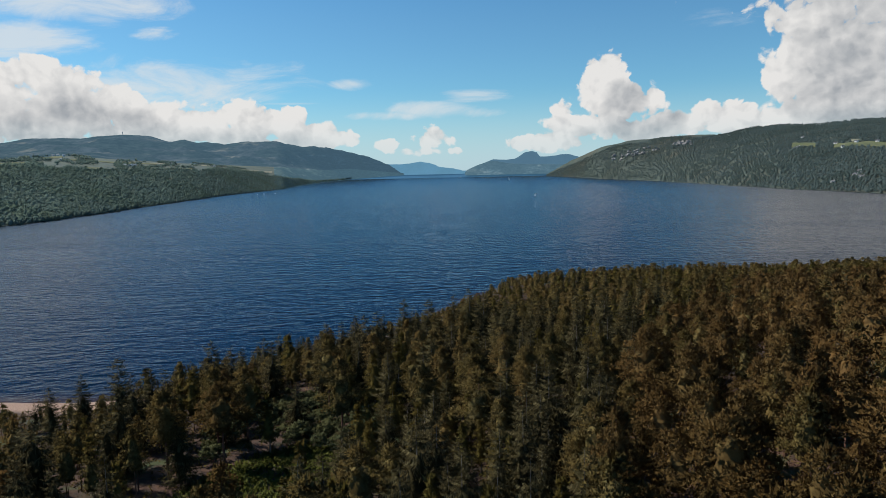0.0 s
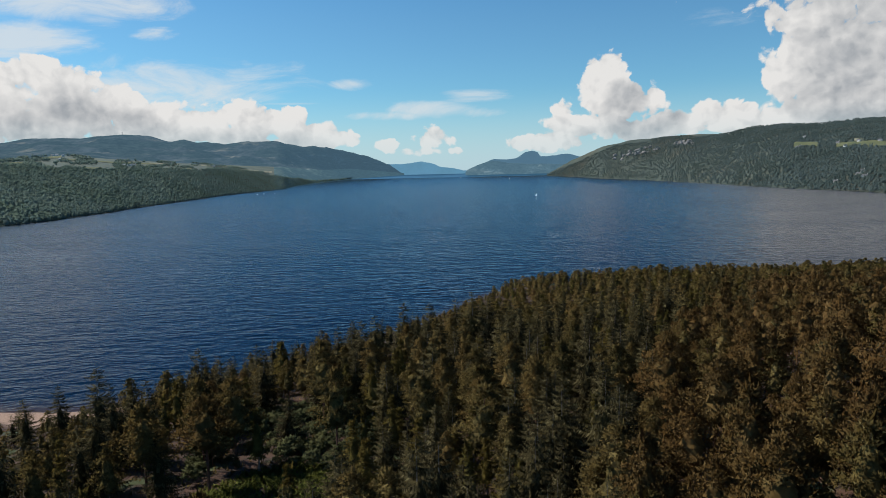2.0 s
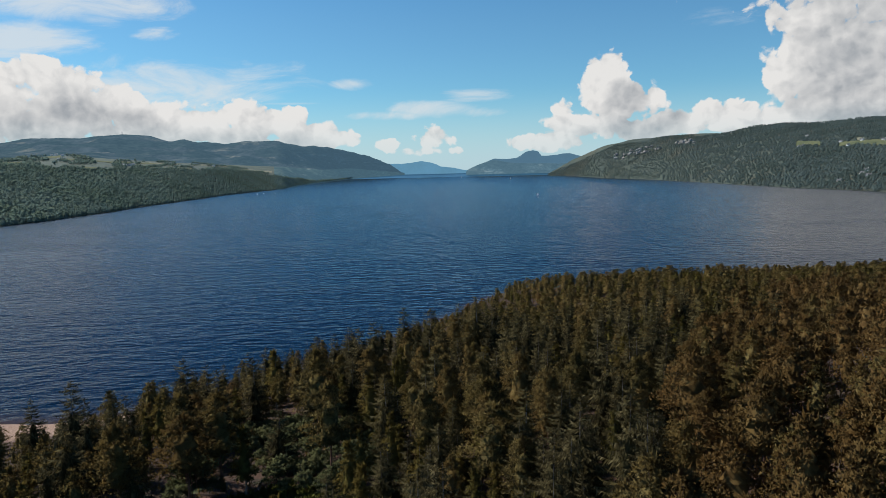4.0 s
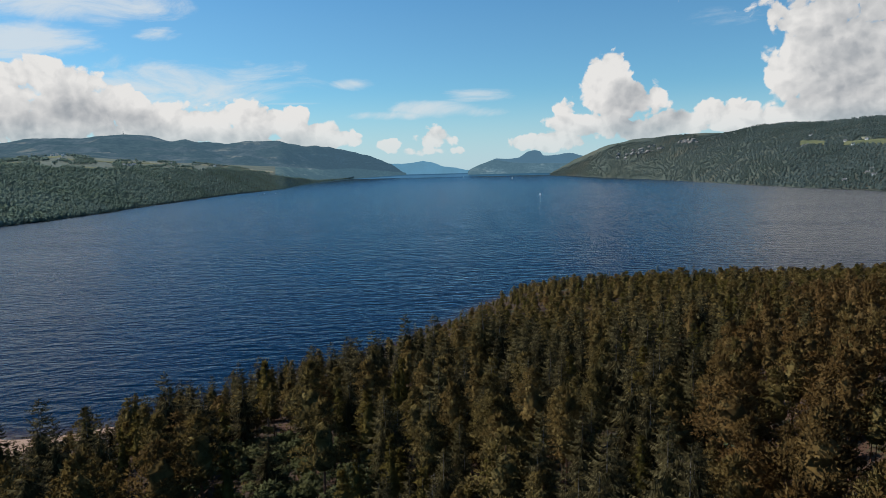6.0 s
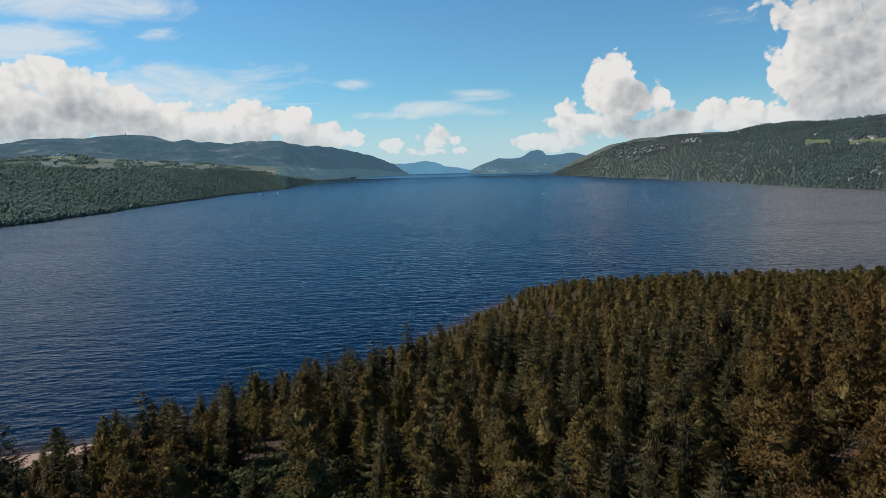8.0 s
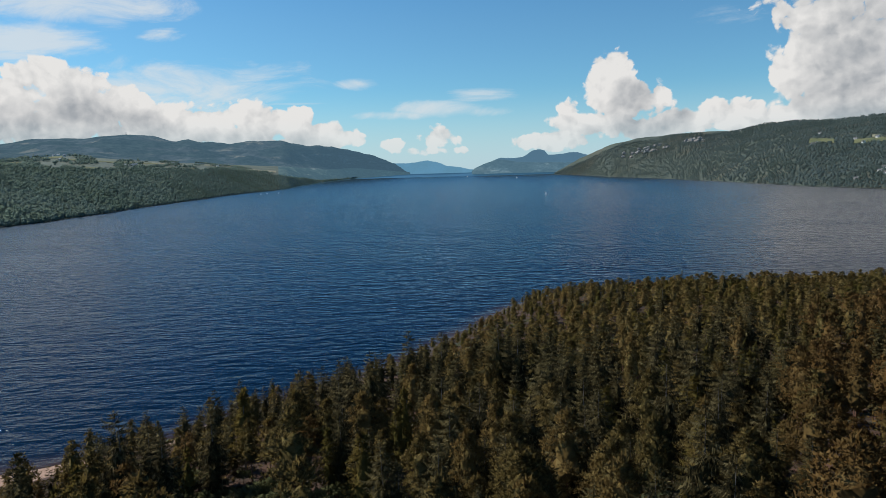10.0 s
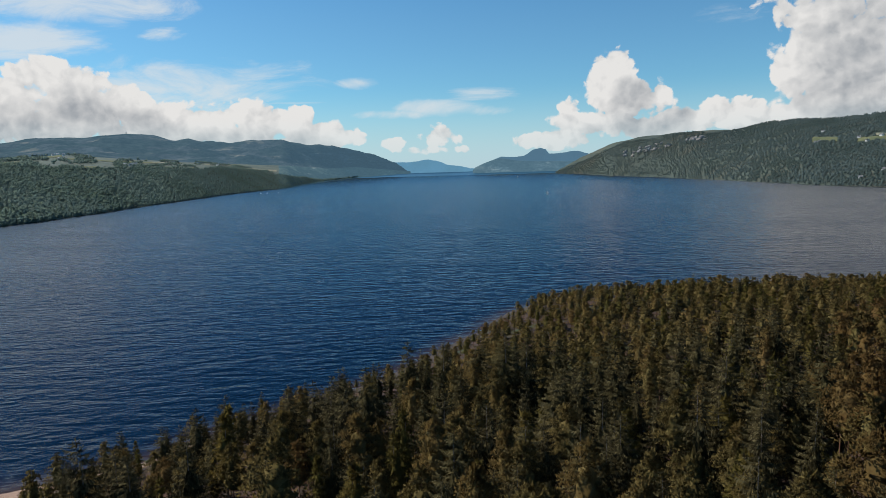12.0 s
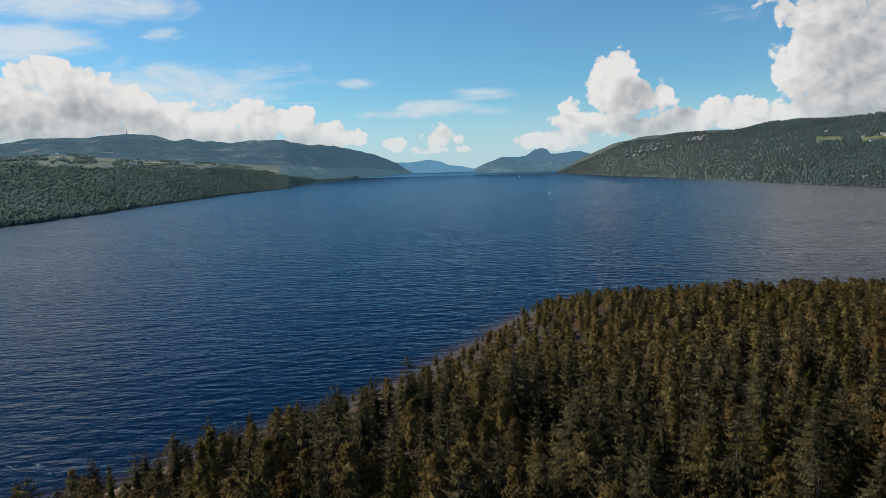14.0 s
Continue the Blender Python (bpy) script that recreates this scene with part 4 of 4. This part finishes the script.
# ---- woods on the far shores ----
def clump(seed, blades, tall=0.42):
    """A far broadleaf crown: a lumpy faceted body with sprays of leaves that break its outline. Places and facings."""
    gen = np.random.default_rng(seed)
    bm = bmesh.new()
    bmesh.ops.create_icosphere(bm, subdivisions=1, radius=1.0)
    bm.verts.ensure_lookup_table()
    body = np.array([[v.co[:] for v in f.verts] for f in bm.faces])
    lumps = {tuple(np.round(v.co[:], 4)): gen.uniform(0.72, 1.25) for v in bm.verts}
    bm.free()
    body = body[body.mean(1)[:, 2] > -0.5]
    grow = np.array([[lumps[tuple(np.round(p, 4))] for p in f] for f in body])[..., None]
    centre = np.array((0, 0, 0.42))
    solid = body * grow * (0.33, 0.33, tall * 0.85) + centre
    way = gen.normal(0, 1, (blades, 3))
    way[:, 2] = np.abs(way[:, 2]) - 0.15
    way /= np.linalg.norm(way, axis=-1, keepdims=True)
    leaves = tuft_tris(way * (0.4, 0.4, tall) * gen.uniform(0.85, 1.1, (blades, 1)) + centre, way, np.full(blades, 0.3), 1, gen, 0.6, 0.5)
    faces = np.concatenate([body, np.repeat(way[:, None, :], 3, 1)])
    faces = faces + gen.normal(0, 0.1, (len(faces), 1, 3)) + (0, 0, 1.7)
    return np.concatenate([solid, leaves]), faces / np.linalg.norm(faces, axis=-1, keepdims=True)


def far_wood(name, places, heights, shapes, mat, label):
    pieces, ways = [], []
    for p, h in zip(places, heights):
        which, a, wide = rng.integers(len(shapes)), rng.uniform(0, 6.283), h * rng.uniform(0.65, 1.0)
        pieces.append(turned(shapes[which][0], a) * (wide, wide, h) + p)
        ways.append(turned(shapes[which][1], a))
    tint = np.concatenate([np.full(len(p), rng.random()) for p in pieces])
    tagged(new(name, soup(name, np.concatenate(pieces), mat, np.concatenate(ways), tint)), label, "trees", kind="stuff")


SMALL = [clump(120 + i, 5) for i in range(8)]
LEFT_FIELDS = (
    (-0.72, -0.625, 1.15, 1.5, "green", "green pasture on the slope above the wood"), (-0.615, -0.565, 1.72, 1.97, "green", "olive green hill pasture below the moor"),
    (-0.53, -0.505, 1.02, 1.2, "green", "small grass field among trees"), (-0.56, -0.42, 1.55, 1.72, "green", "long grass field on the farm shelf"),
    (-0.43, -0.385, 1.62, 1.76, "pale", "pale cut field on the farm shelf"), (-0.43, -0.365, 1.05, 1.2, "green", "grass field at the edge of the wood"),
    (-0.35, -0.31, 1.6, 1.78, "pale", "pale field below the moor"), (-0.29, -0.24, 1.15, 1.35, "pale", "pale field above the shore wood"),
)
RIGHT_FIELDS = ((0.592, 0.632, 0.42, 0.475, "green", "bright green hill pasture in the wood"), (0.662, 0.8, 0.37, 0.455, "green", "wide pasture with scattered houses"), (0.69, 0.76, 0.47, 0.49, "pale", "pale strip field on the hillside"))


def open_land(b, s, fields):
    inside = np.zeros(b.shape, bool)
    for b0, b1, s0, s1, *_ in fields:
        inside |= (b > b0) & (b < b1) & (s > s0) & (s < s1)
    return inside


n = 17000
b, s = -0.115 - 0.67 * rng.random(n) ** 0.8, rng.uniform(0.0, 1.0, n)
keep = ~open_land(b, s, LEFT_FIELDS) & (s < np.interp(b, [-0.3, -0.2, -0.11], [1.2, 0.7, 0.12]) + 0.25 * fractal(b * 60, s * 4, 2, 71))
far_wood("shore_wood_left", left_land(b[keep], s[keep]), rng.uniform(7, 11, keep.sum()) * rng.uniform(0.7, 1.35, keep.sum()), SMALL, LIT_WOODS, "mixed broadleaf woods along the loch shore")
n = 11000
b, s = -0.8 + 0.632 * rng.random(n), rng.uniform(1.0, 2.0, n)
keep = (fractal(b * 40, s * 5, 3, 77) > 0.03 - 0.5 * (b > -0.3)) & ~open_land(b, s, LEFT_FIELDS) & (s < np.interp(b, [-0.36, -0.235], [2.1, 0.95]) + 0.05 * fractal(b * 50, s * 4, 2, 72))
far_wood("hedgerow_wood_left", left_land(b[keep], s[keep]), rng.uniform(7, 13, keep.sum()), SMALL, LIT_WOODS, "lines and patches of trees between farm fields")
n = 24000
b, s = 0.194 + 0.75 * rng.random(n) ** 0.85, rng.uniform(0.0, 1.0, n)
keep = ~open_land(b, s, RIGHT_FIELDS) & (s < np.interp(b, [0.2, 0.3, 0.45, 0.56], [0.6, 0.8, 0.92, 1.3]) + 0.25 * fractal(b * 30, s * 3, 2, 8)) & (fractal(b * 50, s * 14, 3, 55) > -0.35)
BROAD = [clump(140 + i, 2) for i in range(8)]
far_wood("hill_wood_right", right_land(b[keep], s[keep]), rng.uniform(8, 14, keep.sum()) * np.interp(b[keep], [0.2, 0.55], [0.85, 1.0]), BROAD, HILL_WOODS, "dense woodland covering the steep hillside")


# ---- fields, bracken ----
def field(land, name, b0, b1, s0, s1, mat, label, lift=1.2):
    """A farm field draped on the far slope, with uneven edges."""
    bs, ss = np.linspace(b0, b1, 16), np.linspace(s0, s1, 7)
    grid = land(bs[:, None] + 0 * ss[None, :], ss[None, :] + 0.05 * (s1 - s0) * np.sin(bs[:, None] * 90 + ss[None, :] * 7)) + (0, 0, lift)
    tagged(new(name, sheet(name, grid, mat)), label, "field", kind="structure")


for land, rows, lift in ((left_land, LEFT_FIELDS, 1.2), (right_land, RIGHT_FIELDS, 2.0)):
    for b0, b1, s0, s1, crop, words in rows:
        field(land, "field", b0, b1, s0, s1, FIELD if crop == "green" else STUBBLE, words, lift)

gen = np.random.default_rng(91)
n = 20000
fx, fy = gen.uniform(-60, 8, n), gen.uniform(90, 150, n)
keep = clearing(fx, fy) < 0.9 + 0.5 * gen.random(n)
fx, fy = fx[keep], fy[keep]
base = np.stack([fx, fy, ground_at(fx, fy) + 0.15], -1)
fronds = tuft_tris(base, np.tile((0, 0, 0.75), (len(base), 1)), gen.uniform(0.4, 0.85, len(base)), 7, gen, 0.65, 0.26)
tagged(new("bracken", soup("bracken", fronds, FERN, facing(fronds, 0.0, 0.35, 8, (-25, 120, -40)))), "light green bracken filling the forest clearing", "bracken", kind="stuff")


# ---- houses, mast, crags, boats ----
def house(at, turn, long, deep, high, label, cover):
    """A small farmhouse: walls, pitched roof with eaves, chimney, door and windows."""
    root = tagged(new("farmhouse"), label, "house", "houses on the far shores")
    root.matrix_basis = Matrix.Translation(at) @ Matrix.Rotation(turn, 4, "Z")

    def walls(bm):
        w, d = long / 2, deep / 2
        v = [bm.verts.new(p) for p in ((-w, -d, -2), (w, -d, -2), (w, d, -2), (-w, d, -2), (-w, -d, high), (w, -d, high), (w, d, high), (-w, d, high), (-w, 0, high + d * 0.85), (w, 0, high + d * 0.85))]
        for f in ((0, 1, 5, 4), (2, 3, 7, 6), (1, 2, 6, 9, 5), (3, 0, 4, 8, 7), (0, 3, 2, 1)):
            bm.faces.new([v[i] for i in f])

    def roof(bm):
        w, d, e = long / 2 + 0.35, deep / 2 + 0.4, 0.85
        for side in (-1, 1):
            a = [(-w, side * d, high - 0.34), (w, side * d, high - 0.34), (w, 0, high + deep / 2 * e + 0.06), (-w, 0, high + deep / 2 * e + 0.06)]
            low = [bm.verts.new((x, y, z)) for x, y, z in a]
            up = [bm.verts.new((x, y, z + 0.22)) for x, y, z in a]
            bm.faces.new(low)
            bm.faces.new(up[::-1])
            for i in range(4):
                bm.faces.new((low[i], low[(i + 1) % 4], up[(i + 1) % 4], up[i]))

    part("wall", shaped("house_wall", walls, WHITEWASH), root)
    part("roof", shaped("house_roof", roof, cover), root, "grey pitched roof")
    part("chimney", shaped("chimney", lambda bm: (box(bm, (0.9, 0.7, 1.8), (long / 2 - 0.7, 0, high + deep * 0.42 + 0.7)), box(bm, (1.1, 0.9, 0.15), (long / 2 - 0.7, 0, high + deep * 0.42 + 1.6))), WHITEWASH), root)
    pane = shaped("window_pane", lambda bm: box(bm, (1.0, 0.12, 1.3), (0, 0, 0)), GLASS)
    for i in range(3):
        for side in (-1, 1):
            w = part("window", pane, root, "dark window pane")
            w.location = ((i - 1) * long * 0.3, side * (deep / 2 + 0.03), high * 0.55)
    door = part("door", shaped("house_door", lambda bm: box(bm, (1.0, 0.14, 2.1), (long * 0.15, -deep / 2 - 0.04, 1.05)), SLATE), root)
    return root


gen = np.random.default_rng(17)
for land, rows in ((left_land, ((-0.578, 1.96), (-0.571, 1.97), (-0.562, 1.9), (-0.566, 1.5), (-0.560, 1.55), (-0.470, 1.34), (-0.462, 1.36), (-0.455, 1.37), (-0.397, 1.6), (-0.33, 1.5))),
                   (right_land, ((0.609, 0.565), (0.604, 0.42), (0.598, 0.4), (0.665, 0.45), (0.678, 0.37), (0.70, 0.43), (0.735, 0.45), (0.712, 0.12), (0.716, 0.085), (0.705, 0.1), (0.668, 0.05)))):
    for b, s in rows:
        at = Vector(land(np.array(b), np.array(s)).ravel().tolist()) + Vector((0, 0, 2.2))
        west = land is right_land
        # left roofs take the paler steel colour to stand for sunlit roofs
        house(at, gen.uniform(-1.4, -0.9) if west else gen.uniform(0.2, 0.8), gen.uniform(9, 14), gen.uniform(5.5, 7), gen.uniform(3.0, 4.6),
              "white rendered farmhouse with a grey roof on the far slope", SLATE if west else STEEL)


def radio_mast(at, h):
    """A guyless lattice tower: four legs, rings, braces and dishes."""
    root = tagged(new("radio_mast"), "grey steel lattice mast on the moorland skyline", "mast")
    root.matrix_basis = Matrix.Translation(at)
    half = lambda z: 2.6 - 2.0 * z / h

    def beam(bm, p, q, r):
        p, q = Vector(p), Vector(q)
        turn = (q - p).to_track_quat("Z", "Y").to_matrix().to_4x4()
        bmesh.ops.create_cone(bm, cap_ends=True, segments=6, radius1=r, radius2=r, depth=(q - p).length, matrix=Matrix.Translation((p + q) / 2) @ turn)

    for sx in (-1, 1):
        for sy in (-1, 1):
            part("leg", shaped("mast_leg", lambda bm: beam(bm, (sx * half(0), sy * half(0), -2), (sx * half(h), sy * half(h), h), 0.35), STEEL), root)

    def braces(bm):
        for i in range(6):
            z0, z1 = h * i / 6, h * (i + 1) / 6
            a, b = half(z0), half(z1)
            for p, q in (((-a, -a, z0), (b, -b, z1)), ((a, -a, z0), (b, b, z1)), ((a, a, z0), (-b, b, z1)), ((-a, a, z0), (-b, -b, z1))):
                beam(bm, p, q, 0.18)

    part("braces", shaped("mast_braces", braces, STEEL), root)
    for z in (0.6, 0.8):
        part("dish", shaped("mast_dish", lambda bm: bmesh.ops.create_cone(bm, cap_ends=True, segments=14, radius1=1.6, radius2=0.5, depth=0.9, matrix=Matrix.Translation((0, -half(h * z) - 0.5, h * z)) @ Matrix.Rotation(radians(90), 4, "X")), WHITEWASH), root, "pale dish aerial")
    part("spike", shaped("mast_spike", lambda bm: beam(bm, (0, 0, h), (0, 0, h * 1.2), 0.2), STEEL), root)


radio_mast(Vector(left_land(np.array(-0.4665), np.array(2.98)).ravel().tolist()), 30.0)

for i in range(26):
    b, s = (gen.uniform(0.295, 0.375), gen.uniform(0.36, 0.66)) if i < 19 else (gen.uniform(0.395, 0.43), gen.uniform(0.55, 0.68))
    s = s if i >= 19 else 0.4 + (b - 0.295) * 2.6 + gen.uniform(-0.09, 0.09)
    at = Vector(right_land(np.array(b), np.array(s)).ravel().tolist())

    def crag(bm):
        bmesh.ops.create_icosphere(bm, subdivisions=2, radius=1.0)
        for v in bm.verts:
            rough = 1 + 0.9 * noise.noise(v.co * 1.7 + Vector((i * 5.1, 0, 0)))
            v.co = Vector((v.co.x * 16 * rough, v.co.y * 9 * rough, v.co.z * 13 * rough))

    rock = tagged(new("rock_outcrop", shaped("rock_outcrop", crag, ROCK)), "pale grey crag breaking through the hillside wood", "rock", "crags on the hillside")
    k = gen.uniform(0.45, 1.1)
    rock.matrix_basis = Matrix.Translation(at + Vector((0, -4, 2))) @ Matrix.Rotation(gen.uniform(-0.6, 0.6), 4, "Z") @ Matrix.Diagonal((k, k, k, 1))


def sailboat(at, turn, size, label):
    """A sloop with hull, cabin, mast, boom and two sails."""
    root = tagged(new("sailing_boat"), label, "boat", "boats on the loch")
    root.matrix_basis = Matrix.Translation(at) @ Matrix.Rotation(turn, 4, "Z") @ Matrix.Scale(size, 4)

    def hull(bm):
        rows = []
        for i in range(9):
            t = i / 8
            x, w = -4.6 + 9.4 * t, 1.5 * math.sin(math.pi * min(1, 0.25 + 0.75 * t) ** 0.9) ** 0.7 if t < 1 else 0.04
            rows.append([bm.verts.new((x, sy * w * f, z)) for sy, f, z in ((-1, 1.0, 1.0 + 0.25 * t), (-1, 0.75, 0.1), (0, 0, -0.5), (1, 0.75, 0.1), (1, 1.0, 1.0 + 0.25 * t))])
        for a, b in zip(rows[:-1], rows[1:]):
            for j in range(4):
                bm.faces.new((a[j], b[j], b[j + 1], a[j + 1]))
            bm.faces.new((a[4], b[4], b[0], a[0]))
        bm.faces.new(rows[0])

    def sail(corners):
        def build(bm):
            a, b, c = (Vector(p) for p in corners)
            n, grid = 6, []
            for i in range(n + 1):
                row = []
                for j in range(n + 1 - i):
                    u, v = j / n, i / n
                    p = a + (b - a) * u + (c - a) * v
                    p.y += 0.9 * u * (1 - u - v) + 0.5 * v * (1 - u - v)
                    row.append(bm.verts.new(p))
                grid.append(row)
            for i in range(n):
                for j in range(n - i):
                    bm.faces.new((grid[i][j], grid[i][j + 1], grid[i + 1][j]))
                    if j < n - i - 1:
                        bm.faces.new((grid[i][j + 1], grid[i + 1][j + 1], grid[i + 1][j]))
            bmesh.ops.solidify(bm, geom=bm.faces[:], thickness=0.04)
        return build

    part("hull", shaped("boat_hull", hull, HULL, True), root)
    part("cabin", shaped("boat_cabin", lambda bm: (box(bm, (3.0, 1.7, 0.7), (0.2, 0, 1.4)), bmesh.ops.bevel(bm, geom=bm.edges[:], offset=0.15, segments=2, affect="EDGES")), HULL), root)
    part("mast", shaped("boat_mast", lambda bm: bmesh.ops.create_cone(bm, cap_ends=True, segments=8, radius1=0.11, radius2=0.06, depth=12, matrix=Matrix.Translation((0.6, 0, 7))), STEEL), root)
    part("boom", shaped("boat_boom", lambda bm: bmesh.ops.create_cone(bm, cap_ends=True, segments=8, radius1=0.08, radius2=0.08, depth=4.4, matrix=Matrix.Translation((-1.6, 0, 2.2)) @ Matrix.Rotation(radians(90), 4, "Y")), STEEL), root)
    part("mainsail", shaped("mainsail", sail(((0.45, 0, 2.4), (-3.7, 0, 2.4), (0.5, 0, 12.8))), SAIL), root, "white mainsail")
    part("jib", shaped("jib", sail(((4.5, 0, 1.6), (0.9, 0.3, 1.9), (0.8, 0, 11.2))), SAIL), root, "white jib")


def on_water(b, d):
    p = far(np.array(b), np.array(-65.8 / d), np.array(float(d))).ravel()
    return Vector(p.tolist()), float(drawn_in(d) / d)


sailboat((287, 1650, 0.05), 0.1, 0.52, "white sailing boat under sail on the open loch")
for b, d, turn in ((0.0567, 6335, 0.9), (0.134, 4717, 0.3)):
    at, k = on_water(b, d)
    sailboat(at, turn, k, "small white sailing boat far down the loch")


def motor_boat(at, turn, size):
    root = tagged(new("motor_boat"), "small white motor boat moored near the shore", "boat", "boats on the loch")
    root.matrix_basis = Matrix.Translation(at) @ Matrix.Rotation(turn, 4, "Z") @ Matrix.Scale(size, 4)

    def hull(bm):
        v = box(bm, (7.0, 2.4, 1.1), (0, 0, 0.4))
        for p in v:
            if p.co.x > 0:
                p.co.y *= 0.25
            if p.co.z < 0.4:
                p.co.y *= 0.7
        bmesh.ops.bevel(bm, geom=bm.edges[:], offset=0.12, segments=2, affect="EDGES")

    def cabin(bm):
        for p in box(bm, (2.6, 1.7, 1.3), (-0.5, 0, 1.6)):
            if p.co.z > 1.6:
                p.co.x *= 0.75
        bmesh.ops.bevel(bm, geom=bm.edges[:], offset=0.1, segments=2, affect="EDGES")

    part("hull", shaped("motor_hull", hull, HULL), root)
    part("cabin", shaped("motor_cabin", cabin, WHITEWASH), root)
    part("windscreen", shaped("windscreen", lambda bm: box(bm, (0.06, 1.4, 0.5), (0.72, 0, 1.85)), GLASS), root, "dark windscreen")


for x, y, turn in ((-587, 2337, 0.3), (-556, 2375, 2.4), (-600, 2300, 1.2)):
    motor_boat((x, y, 0.0), turn, 0.8)


def jetty(at, turn):
    root = tagged(new("jetty"), "pale wooden jetty and slipway on the far shore", "jetty")
    root.matrix_basis = Matrix.Translation(at) @ Matrix.Rotation(turn, 4, "Z")
    for i in range(12):
        part("plank", shaped("jetty_plank", lambda bm: box(bm, (2.3, 6.0, 0.25), (i * 2.5, 0, 1.2)), STUBBLE), root)
    for i in range(5):
        for side in (-1, 1):
            part("post", shaped("jetty_post", lambda bm: bmesh.ops.create_cone(bm, cap_ends=True, segments=8, radius1=0.25, radius2=0.25, depth=4, matrix=Matrix.Translation((i * 6.2 + 1, side * 2.7, 0))), GREY_BARK), root)


jetty((-688, 1945, 0.0), 0.1)


# ---- undergrowth ----
gen = np.random.default_rng(44)
n = 9000
ux, uy = gen.uniform(-120, 95, n), gen.uniform(84, 235, n)
keep = (inland(ux, uy) > 12) & (clearing(ux, uy) > 1.0) & (np.abs(ux) < 0.78 * uy + 10)
ux, uy = ux[keep], uy[keep]
low = np.stack([ux, uy, ground_at(ux, uy) + 0.1], -1)
scrub = tuft_tris(low, np.tile((0, 0, 0.8), (len(low), 1)), gen.uniform(0.4, 1.0, len(low)), 6, gen, 0.7, 0.2)
tagged(new("undergrowth", soup("undergrowth", scrub, PINE, facing(scrub, 0.0, 0.3, 9, (0, 130, -60)), np.repeat(gen.random(len(low)), 6))), "dull green bilberry and heather under the trees", "undergrowth", kind="stuff")
